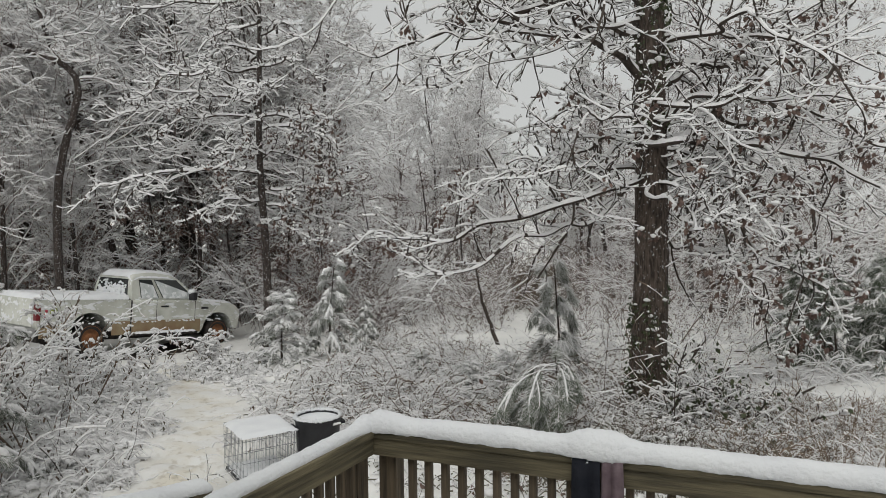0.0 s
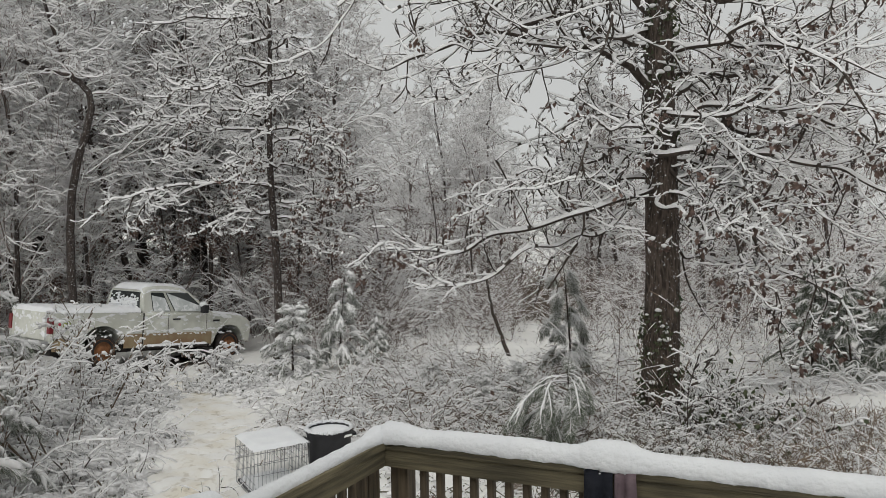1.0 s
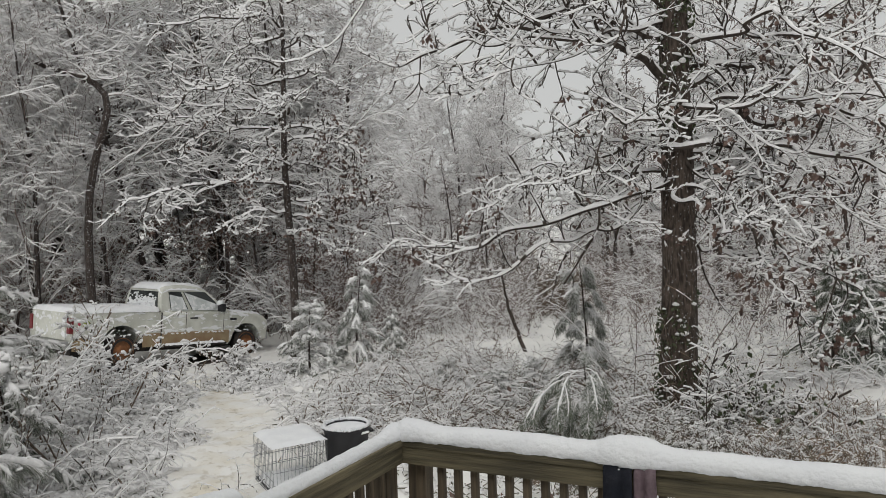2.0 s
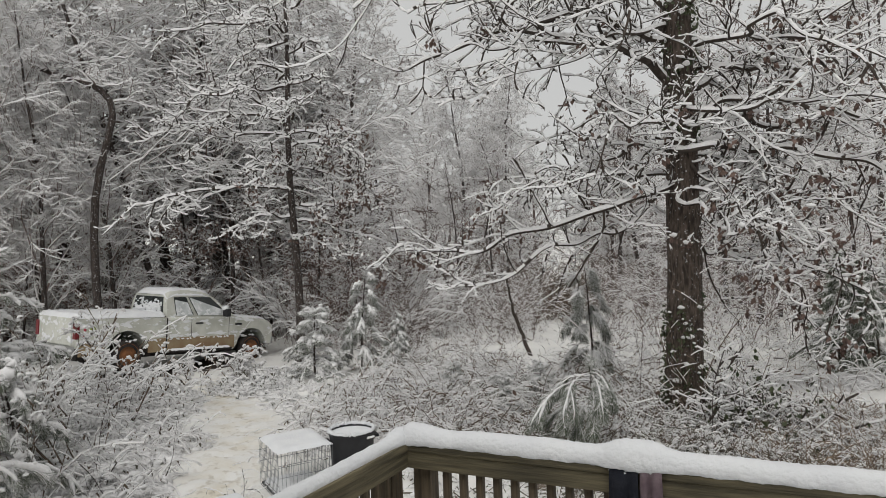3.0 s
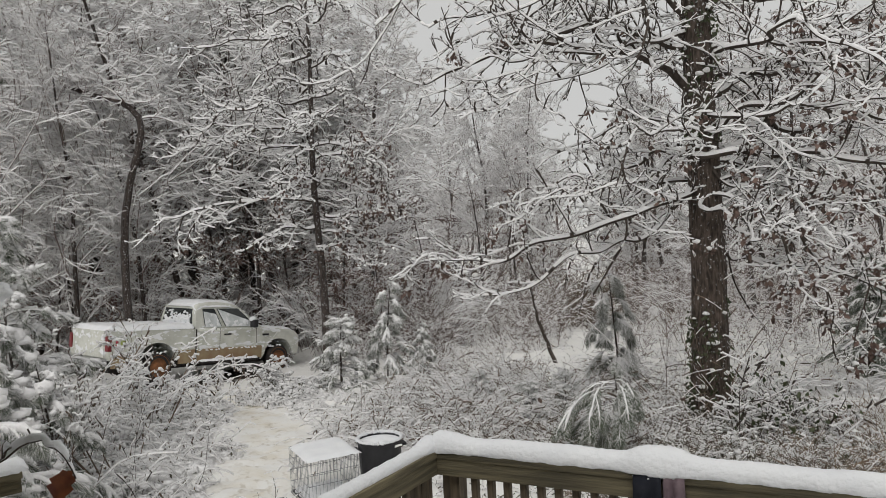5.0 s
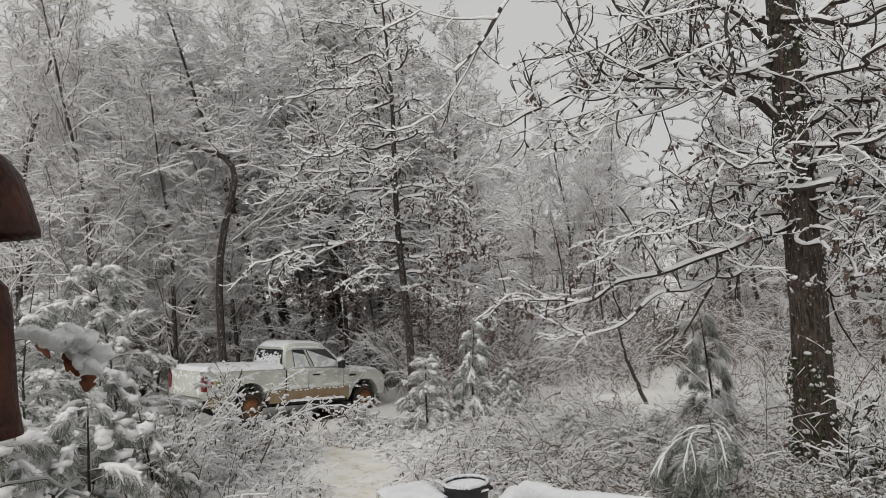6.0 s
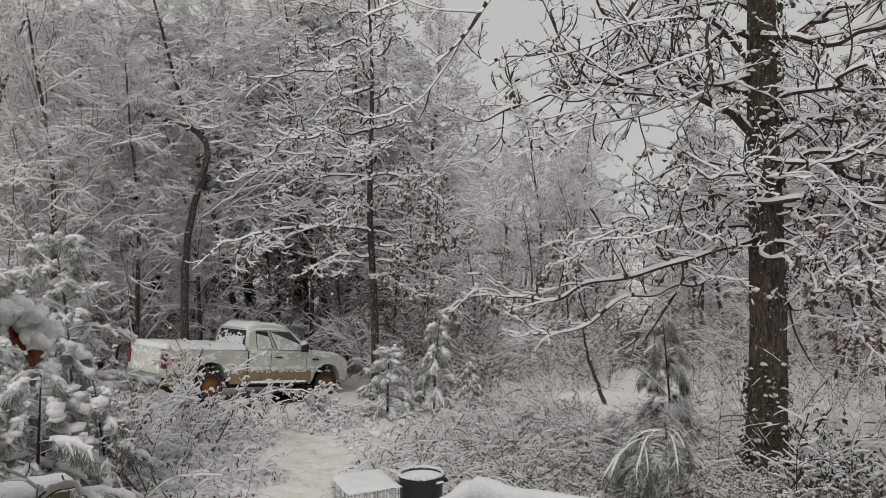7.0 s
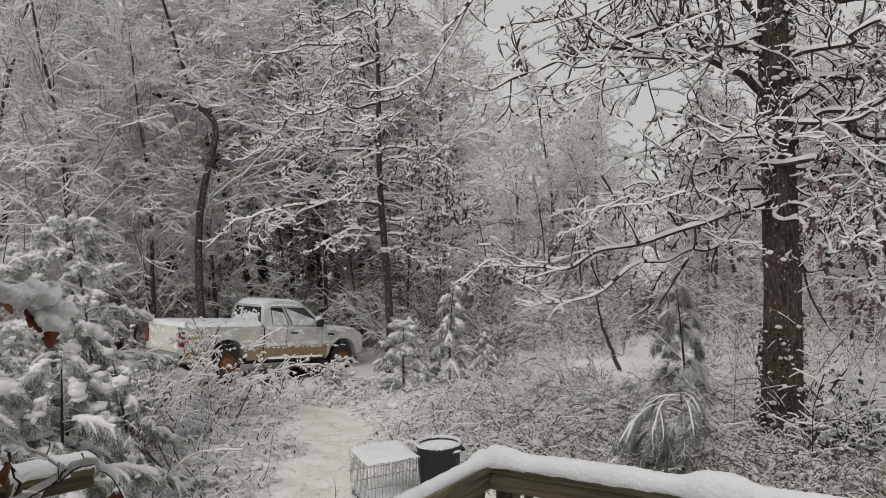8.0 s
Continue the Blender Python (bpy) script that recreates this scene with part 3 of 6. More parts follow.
    part("bonnet_snow", snow_slab("bonnet_snow", -0.50, 0.82, -0.93, 0.93, 1.16, 0.05, 4, sag=lambda x, y: -0.05 * (x - 0.1) - 0.12 * np.clip((x - 0.46) / 0.36, 0, 1) ** 2 - 0.045 * np.clip((np.abs(y) - 0.8) / 0.13, 0, 1)), t, "snow on the bonnet")
    part("bed_snow", snow_slab("bed_snow", -4.76, -2.52, -0.985, 0.985, 1.245, 0.115, 5), t, "snow filling the bed")
    part("step_snow", snow_slab("step_snow", -2.40, -0.65, -1.14, -0.96, 0.446, 0.05, 6, edge=0.06), t, "snow on the running board")
    v, fc, ix = blobs(rng, np.stack([rng.uniform(-4.6, 0.3, 60), np.full(60, -W - 0.005), 0.715 + rng.normal(0, 0.01, 60)], -1), 0.04, squash=0.4)
    part("ledge_snow", quads("ledge_snow", v, fc, [SNOW], ix), t, "snow line on the moulding", "stuff")
    return t


make_truck()


# ------------------------------------------------------------------ deck
DECK, RAIL = 1.07, 1.985
CORNER, CORNER_SIDE = Vector((-0.312, 3.312)), Vector((-0.343, 3.328))
ALONG_R, ALONG_L = Vector((0.926, -0.378)), Vector((-0.452, -0.892))


def rail_snow(name, p, way, s0, s1, z, seed, width=0.150, high=0.062, lumps=()):
    """Snow lying along a rail: an uneven loaf with a crumbling lower edge. lumps: (place, half length, extra height)."""
    n, k = int((s1 - s0) / 0.012), 15
    s = np.linspace(s0, s1, n)
    a = np.linspace(-0.12, 1.12, k) * np.pi
    ss, aa = np.meshgrid(s, a, indexing="ij")
    h = high * (1 + 0.12 * bumps(ss, ss * 0.3, 7, seed))
    wd = width / 2 * (1 + 0.06 * bumps(ss, aa, 11, seed))
    for c, half, extra in lumps:
        g = np.exp(-((ss - c) / half) ** 4)
        h = h + extra * g
        wd = wd + extra * 0.7 * g
    fade = np.sqrt(np.clip(np.minimum(ss - s0, s1 - ss) / 0.05, 0.0, 1))
    y = np.cos(aa) * wd * (0.6 + 0.4 * fade)
    q = np.sin(aa)
    zz = z + np.where(q > 0, np.abs(q) ** 0.75 * h * fade, q * 0.014 * (1 + 0.8 * bumps(ss, aa * 0.1, 43, seed)))
    zz = zz + 0.003 * bumps(ss, aa, 60, seed) + 0.002 * bumps(ss, aa * 2, 130, seed + 3)
    wx, wy = way
    verts = np.stack([p[0] + ss * wx - y * wy, p[1] + ss * wy + y * wx, zz], -1).reshape(-1, 3)
    i = np.arange(n * k).reshape(n, k)
    f = np.stack([i[:-1, :-1], i[1:, :-1], i[1:, 1:], i[:-1, 1:]], -1).reshape(-1, 4)
    ob = new(name, quads(name, verts, f, [SNOW]))
    return tagged(ob, "thick soft snow lying along the wooden deck rail", "snow", kind="stuff")


def make_railing(p, way, length, posts, label, first=0.15, step=0.081, inner=1, half=0.055):
    """A timber railing from p along way: cap board, side board, posts and balusters. inner: the side that faces the deck."""
    rz = math.degrees(math.atan2(way[1], way[0]))
    t = thing("deck_railing", pose(p[0], p[1], DECK, 0, 0, rz), label, "railing", "railings of the deck")
    top = RAIL - DECK
    part("cap_board", box("cap_board", (0, -half, top - 0.036), (length, half, top), PLANK, 0.006), t)
    y0 = (half - 0.01) * inner
    part("side_board", box("side_board", (0, min(y0, y0 - 0.036 * inner), top - 0.036 - 0.080), (length, max(y0, y0 - 0.036 * inner), top - 0.0365), PLANK, 0.005), t)
    part("bottom_board", box("bottom_board", (0, min(y0, y0 - 0.036 * inner), 0.09), (length, max(y0, y0 - 0.036 * inner), 0.18), PLANK, 0.005), t)
    for s in posts:
        part("post", box("post", (s - 0.044, -0.06 * inner - 0.03, -0.6), (s + 0.044, -0.06 * inner + 0.058, top - 0.037), POST_WOOD, 0.006), t)
    s = first
    bal = None
    while s < length - 0.03:
        if all(abs(s - q) > 0.06 for q in posts):
            if bal is None:
                bal = box("baluster", (-0.016, -0.016, 0.04), (0.016, 0.016, top - 0.04), POST_WOOD, 0.003)
            b = part("baluster", bal, t)
            b.matrix_basis = pose(s, -0.012 * inner, 0)
        s += step
    return t


make_railing(CORNER, ALONG_R, 3.2, (0.034, 1.0, 2.4), "weathered timber railing along the deck's front edge", inner=-1, first=0.172)
make_railing(CORNER_SIDE, ALONG_L, 4.5, (0.070, 1.35, 2.6, 3.9), "weathered timber railing along the deck's side", inner=1, half=0.05)
rail_snow("rail_snow", CORNER, ALONG_R, -0.06, 3.2, RAIL, 1, width=0.122, high=0.064, lumps=((1.02, 0.12, 0.036), (0.0, 0.12, 0.016)))
rail_snow("rail_snow", CORNER_SIDE, ALONG_L, -0.03, 4.5, RAIL, 2, width=0.070, high=0.040, lumps=((-0.02, 0.14, 0.026),))


def make_handrail(p, q, label, seed, high=0.06):
    """A sloping handrail on posts that stand on the ground, with its snow."""
    p, q = Vector(p), Vector(q)
    d = q - p
    ln = d.length
    way = d.normalized()
    side = Vector((-way.y, way.x, 0)).normalized()
    m = Matrix((way, side, way.cross(side))).transposed().to_4x4()
    t = thing("stair_handrail", Matrix.Translation(p) @ m, label, "railing", "railings of the deck")
    part("cap_board", box("cap_board", (0, -0.07, -0.036), (ln, 0.07, 0), PLANK, 0.006), t)
    part("side_board", box("side_board", (0, -0.045, -0.128), (ln, -0.009, -0.0365), PLANK, 0.005), t)
    for s in (0.35, ln - 0.1):
        w = p + way * s
        g = float(level(w.x, w.y)) - 0.1
        c = part("post", box("post", (-0.044, -0.044, g - w.z), (0.044, 0.044, -0.04), POST_WOOD, 0.006), t)
        c.matrix_basis = m.inverted() @ Matrix.Translation(m @ Vector((s, 0, 0)))
    flat = rail_snow("rail_snow", (0, 0), (1, 0), -0.03, ln + 0.02, 0.0, seed, high=high)
    flat.matrix_world = Matrix.Translation(p) @ m
    return t


make_handrail((-1.33, 3.9, 1.47), (-1.95, 2.68, 1.70), "sloping timber handrail beside the deck steps under snow", 3)
make_handrail((-2.44, 3.35, 1.93), (-3.55, 2.38, 1.90), "weathered handrail half hidden by snowy branches", 4, high=0.075)


def make_deck():
    """Deck boards on a frame, reaching to the railings and to the house wall."""
    rz = math.degrees(math.atan2(ALONG_R[1], ALONG_R[0]))
    place_it = pose(CORNER[0], CORNER[1], 0, 0, 0, rz)
    floor = tagged(new("floor", box("floor", (-0.02, -4.9, DECK - 0.24), (3.2, -0.02, DECK - 0.042), PLANK, 0.01)), "timber deck frame under snowy boards", "floor", kind="structure")
    floor.matrix_world = place_it
    for x, y in ((0.08, -0.1), (0.08, -4.7), (3.1, -0.1), (3.1, -4.7)):
        part("post", box("post", (x - 0.045, y - 0.045, -0.3), (x + 0.045, y + 0.045, DECK - 0.242), POST_WOOD, 0.006), floor)
    short = box("plank", (-0.06, -0.068, DECK - 0.04), (3.2, 0.068, DECK), PLANK, 0.004)
    y = -0.03
    while y > -4.85:
        part("plank", short, floor).matrix_basis = pose(0, y, 0)
        y -= 0.142
    for nm, lo, hi in (("deck_snow", (-0.02, -2.5), (3.18, 0.0)),):
        ob = new(nm, snow_slab(nm, lo[0], hi[0], lo[1], hi[1], DECK, 0.04, 9, edge=0.1))
        ob.matrix_world = place_it
        tagged(ob, "thin snow over the deck boards", "snow", kind="stuff")
    # the house behind, which carries the porch roof that the chime hangs from
    wall = tagged(new("wall_south", box("wall", (-3.6, -5.1, -0.1), (3.8, -4.92, 3.9), SIDING, 0.01)), "plain pale house wall behind the deck", "wall", kind="structure")
    wall.matrix_world = place_it
    eave = tagged(new("ceiling", box("ceiling", (-3.6, -4.92, 3.72), (3.8, -2.55, 3.88), SIDING, 0.01)), "plain porch soffit over the back of the deck", "ceiling", kind="structure")
    eave.matrix_world = place_it


make_deck()


def draped(name, p, way, s0, s1, drop, mat, seed, label, rise=0.03):
    """Cloth hung over the rail on the deck side, in soft folds."""
    n, k = 14, 16
    s = np.linspace(s0, s1, n)
    q = np.linspace(0, 1, k)
    ss, qq = np.meshgrid(s, q, indexing="ij")
    fold = 0.012 * np.sin((ss - s0) / (s1 - s0) * 11 + seed) * np.clip(qq * 2, 0, 1)
    y = -0.02 - 0.060 * np.clip(qq * 4, 0, 1) + fold
    z = RAIL + rise - np.clip(qq - 0.12, 0, 1) * drop * (1 + 0.04 * np.sin(ss * 60))
    mid = (s0 + s1) / 2
    ss = mid + (ss - mid) * (1 + 0.15 * qq)
    x3 = np.stack([p[0] + ss * way[0] - y * way[1] * 1, p[1] + ss * way[1] + y * way[0] * 1, z], -1).reshape(-1, 3)
    i = np.arange(n * k).reshape(n, k)
    f = np.stack([i[:-1, :-1], i[1:, :-1], i[1:, 1:], i[:-1, 1:]], -1).reshape(-1, 4)
    ob = new(name, quads(name, x3, f, [mat]))
    sol = ob.modifiers.new("thick", "SOLIDIFY")
    sol.thickness = 0.006
    return tagged(ob, label, "cloth")


draped("cloth", CORNER, ALONG_R, 0.925, 1.035, 0.5, CLOTH_BLACK, 1, "dark blue-black cloth hung over the rail under snow")
draped("cloth", CORNER, ALONG_R, 1.05, 1.125, 0.30, CLOTH_MAUVE, 3, "mauve-grey cloth hung over the snowy rail", rise=0.02)


def overhang():
    """Lumps of snow that hang over the front of the rail, above the cloths."""
    rng = np.random.default_rng(44)
    sets = []
    for s in np.sort(rng.uniform(0.92, 1.09, 40)):
        x, y = CORNER + ALONG_R * s
        sets.append(snow_clot(rng, np.array([x + 0.058 * ALONG_R[1], y - 0.058 * ALONG_R[0], RAIL + rng.uniform(-0.024, 0.02)]), rng.uniform(0.011, 0.019)))
    v, f, ix = joined(sets)
    tagged(new("rail_snow", quads("rail_snow", v, f, [SNOW], ix)), "lumps of snow hanging over the rail above the cloths", "snow", kind="stuff")


overhang()


# ------------------------------------------------------------------ crate and bin
def wire(a, b, r):
    """A straight wire as a four-sided tube."""
    a, b = np.array(a, float), np.array(b, float)
    d = unit(b - a)
    s = unit(np.cross(d, UP if abs(d[2]) < 0.9 else np.array([1.0, 0, 0])))
    o = np.cross(d, s)
    ring = [s * r, o * r, -s * r, -o * r]
    v = np.array([p + q for p in (a, b) for q in ring])
    f = np.array([(i, (i + 1) % 4, 4 + (i + 1) % 4, 4 + i) for i in range(4)])
    return v, f, np.zeros(4, np.int32)


def make_crate():
    L, B, H = 0.62, 0.73, 0.54
    t = thing("dog_crate", pose(-2.16, 7.62, 0.0, 0, 0, 0), "folding galvanised wire dog crate with snow on its top", "crate")
    t.matrix_world = Matrix.Translation(t.matrix_world.translation) @ Matrix.Rotation(radians(32), 4, "Z")

    def panel(name, p, u, v, lu, lv, nu, nv):
        p, u, v = np.array(p, float), np.array(u, float), np.array(v, float)
        sets = [wire(p + u * lu * i / nu, p + u * lu * i / nu + v * lv, 0.0022) for i in range(nu + 1)]
        sets += [wire(p + v * lv * i / nv, p + v * lv * i / nv + u * lu, 0.0032) for i in range(nv + 1)]
        part(name, quads(name, *joined(sets)[:2], [WIRE], smooth=False), t)

    panel("front_panel", (0, 0, 0), (1, 0, 0), (0, 0, 1), L, H, 15, 4)
    panel("back_panel", (0, B, 0), (1, 0, 0), (0, 0, 1), L, H, 15, 4)
    panel("end_panel", (0, 0, 0), (0, 1, 0), (0, 0, 1), B, H, 14, 6)
    panel("end_panel", (L, 0, 0), (0, 1, 0), (0, 0, 1), B, H, 14, 6)
    panel("top_panel", (0, 0, H), (1, 0, 0), (0, 1, 0), L, B, 15, 6)
    part("tray", box("tray", (0.01, 0.01, 0.01), (L - 0.01, B - 0.01, 0.035), PLASTIC, 0.006), t, "black plastic tray")
    part("tray_snow", snow_slab("tray_snow", 0.015, L - 0.015, 0.015, B - 0.015, 0.035, 0.05, 12, edge=0.1), t, "snow blown into the tray")
    part("top_snow", snow_slab("top_snow", -0.01, L + 0.01, -0.01, B + 0.01, H + 0.004, 0.03, 11, edge=0.04), t, "snow sheet on the crate top")


def make_bin():
    x, y = -1.46, 8.22
    t = thing("rubbish_bin", pose(x, y, -0.04), "open black plastic rubbish bin with snow round its rim", "bin")
    part("tub", lathe("tub", [(0.001, 0.02), (0.23, 0.0), (0.25, 0.02), (0.285, 0.60), (0.30, 0.64), (0.305, 0.66), (0.295, 0.665), (0.28, 0.64), (0.27, 0.55), (0.001, 0.52)], PLASTIC, 36), t)
    t.matrix_world = t.matrix_world @ Matrix.Diagonal((0.89, 0.89, 1, 1))
    a = np.linspace(0, 2 * np.pi, 60, endpoint=False)
    rng = np.random.default_rng(12)
    part("rim_snow", quads("rim_snow", *blobs(rng, np.stack([0.288 * np.cos(a), 0.288 * np.sin(a), np.full(60, 0.668)], -1), 0.024, squash=0.8)[:2], [SNOW]), t, "ring of snow on the rim")
    part("fill_snow", lathe("fill_snow", [(0.278, 0.632), (0.18, 0.64), (0.001, 0.63)], SNOW, 30), t, "snow inside the bin")
    for s in (0, 180):
        h = part("handle", box("handle", (0.29, -0.07, 0.55), (0.35, 0.07, 0.58), PLASTIC, 0.01), t)
        h.matrix_basis = pose(0, 0, 0, 0, 0, 25 + s)
    v, f, ix = tubes(rng, [(grow(rng, np.array([[0.0, 0.1, 0.5]]), np.array([[-0.6, -0.1, 0.35]]), np.array([0.45]), 5, 0.1, 0), np.full((1, 5), 0.008)), (grow(rng, np.array([[0.1, -0.1, 0.55]]), np.array([[0.5, -0.3, 0.25]]), np.array([0.26]), 5, 0.1, 0), np.full((1, 5), 0.008))], 4, 0.02)
    part("stick", quads("stick", v, f, [BARK, TWIG_SNOW], ix), t, "snowy stick poking from the bin")


make_crate()
make_bin()


# ------------------------------------------------------------------ broadleaf trees
def crown_groups(rng, limbs, rad, length, plan):
    """Branches by generations on the limbs. plan: dicts for offspring and growth, one a generation."""
    groups = []
    pts, r, ln = limbs, rad, length
    for g in plan:
        p, way, r0, l0 = offspring(rng, pts, r, ln, g["k"], g.get("t0", 0.2), 1.0, g.get("spread", (35, 70)), g.get("flat", 0.5), g["ratio"], g.get("thin", 0.55), g.get("up", 0.0))
        r0 = np.maximum(r0, g.get("least", 0.004))
        pts = grow(rng, p, way, l0, g["n"], g.get("wander", 0.15), g.get("lift", 0.0))
        r, ln = taper(r0, g["n"], g.get("tip", 0.4)), l0
        groups.append((pts, r))
    return groups


def make_forest_tree(name, seed, height, girth, label, limbs=20, first=0.25, reach=0.33, rise=(25, 60), lean=0.0, bend=0.05, twig=0.007, snow=0.02,
                     k2=8, k3=8, k4=4, leafy=0, group="trees of the wood", flat=0.4, trunk_pts=None, bark=None, cover=1.0, snake=1.0):
    """A tall bare broadleaf tree with snow along every twig."""
    rng = np.random.default_rng(seed)
    # trees of the wood take the bark with haze in its colour
    bark = bark or BARK_HAZED
    t = thing(name, pose(0, 0, 0), label, "tree", group)
    n = 14
    if trunk_pts is None:
        trunk = grow(rng, np.zeros((1, 3)), np.array([[lean, 0.0, 1.0]]), np.array([height]), n, bend, 0.03)
    else:
        c = np.array(trunk_pts, float)
        q = np.linspace(0, len(c) - 1, n)
        trunk = np.stack([np.interp(q, np.arange(len(c)), c[:, a]) for a in range(3)], -1)
        trunk[1:-1] = (trunk[:-2] + trunk[1:-1] * 2 + trunk[2:]) / 4
        trunk = trunk[None]
    rad = girth * np.linspace(1, 0.12 if trunk_pts is None else 0.5, n)[None, :] ** 0.9
    rad[0, 0] *= 1.35
    v, f, ix = tubes(rng, [(trunk, rad)], 8, 0.0)
    part("trunk", quads("trunk", v, f, [TRUNK], ix * 0), t)
    s = np.linspace(first, 0.97, limbs) + rng.uniform(-0.02, 0.02, limbs)
    s = np.clip(s, 0, 0.99) * (n - 1)
    i = s.astype(int)
    w = (s - i)[:, None]
    p = trunk[0, i] * (1 - w) + trunk[0, i + 1] * w
    az = np.arange(limbs) * 2.4 + rng.uniform(-0.5, 0.5, limbs)
    el = np.radians(rng.uniform(*rise, limbs))
    way = np.stack([np.cos(az) * np.cos(el), np.sin(az) * np.cos(el), np.sin(el)], -1)
    ln = height * reach * (1.15 - 0.75 * s / (n - 1)) * rng.uniform(0.7, 1.25, limbs)
    lp = grow(rng, p, way, ln, 11, 0.17 * snake, -0.005 + 0.03 * (snake - 1))
    lr = taper(np.maximum(rad[0, i] * 0.36, twig * 2.2), 11, 0.3)
    plan = [dict(k=k2, ratio=0.44, n=7, wander=0.22 * snake, lift=0.06 * (snake - 1), thin=0.55, least=twig * 1.5, spread=(30, 70), flat=flat, t0=0.12),
            dict(k=k3, ratio=0.46, n=5, tip=0.75, wander=0.28 * snake, lift=0.1 * (snake - 1), thin=0.6, least=twig * 1.1, spread=(30, 65), flat=flat),
            dict(k=k4, ratio=0.55, n=3, tip=0.9, wander=0.36, thin=0.8, least=twig * 0.8, spread=(25, 60), flat=flat)]
    g = crown_groups(rng, lp, lr, ln, plan)
    a = tubes(rng, [(lp, lr)] + g[:2], 4, snow, steep=0.93, cover=cover, wrap=-30)
    b = tubes(rng, g[2:], 3, snow * 0.7, steep=0.97, cover=cover)
    v, f, ix = joined([a, b])
    part("crown", quads("crown", v, f, [bark, TWIG_SNOW], ix), t, "bare snow-lined branches")
    if leafy:
        tips = g[1][0][:, -1]
        tips = tips[tips[:, 2] < height * 0.6]
        hub = tips[rng.integers(0, len(tips), leafy // 4)]
        pick = np.repeat(hub, 4, 0) + rng.normal(0, 0.10, (len(hub) * 4, 3))
        a = leaves(rng, pick, 0.085, index=0)
        b = blobs(rng, hub + [0, 0, 0.04], 0.05, index=1, squash=0.4)
        v, f, ix = joined([a, b])
        part("foliage", quads("foliage", v, f, [RUSSET, TWIG_SNOW], ix), t, "withered brown leaves under snow", "stuff")
    return t


def make_limb(rng, parent, start, end, rise, r0, plan, snow=0.022, wander=0.09, name="limb", n=16, leaf=0):
    """One heavy limb from the trunk to an end, bowed upward by rise, with its branches and twigs."""
    s, e = np.array(start, float), np.array(end, float)
    q = np.linspace(0, 1, n)[:, None]
    pts = s + (e - s) * q + UP * rise * 4 * q * (1 - q)
    jog = np.cumsum(rng.normal(0, wander, (n, 3)), 0)
    jog -= q * jog[-1]
    pts = pts + jog
    w = np.linspace(0, n - 1, n * 2)
    pts = np.stack([np.interp(w, np.arange(n), pts[:, k]) for k in range(3)], -1)
    n = n * 2
    for _ in range(2):
        pts[1:-1] = (pts[:-2] + pts[1:-1] * 2 + pts[2:]) / 4
    pts = pts[None]
    ln = np.array([np.linalg.norm(e - s)])
    rad = taper(np.array([r0]), n, 0.16)
    g = crown_groups(rng, pts, rad, ln, plan)
    a = tubes(rng, [finer((pts, rad), 3)], 8, snow * 1.4, limit=0.03, lap=0.2, rough=(0.2, 1.7), cover=0.96)
    b = tubes(rng, [finer(g[0], 2)], 6, snow * 1.1, wrap=-24, rough=(0.1, 1.9), cover=0.96)
    c = tubes(rng, [finer(g[1], 2)], 4, snow, wrap=-6, rough=(0.1, 2.0), cover=0.97, steep=0.93)
    d = tubes(rng, g[2:], 4, snow * 0.85, wrap=-14, rough=(0.3, 1.7), cover=0.97, steep=0.96)
    v, f, ix = joined([a, b, c, d])
    limb = part(name, quads(name, v, f, [BARK, TWIG_SNOW], ix), parent)
    if leaf:
        tips = np.concatenate([x[0][:, -1] for x in g[1:]])
        hub = tips[rng.integers(0, len(tips), max(leaf // 6, 1))]
        pick = np.repeat(hub, 6, 0) + rng.normal(0, 0.04, (len(hub) * 6, 3))
        v, f, ix = joined([leaves(rng, pick, 0.10), blobs(rng, hub + [0, 0, 0.03], 0.045, 1, 0.5)])
        part("foliage", quads("foliage", v, f, [LEAF, TWIG_SNOW], ix), limb, "withered brown oak leaves", "stuff")
    return limb


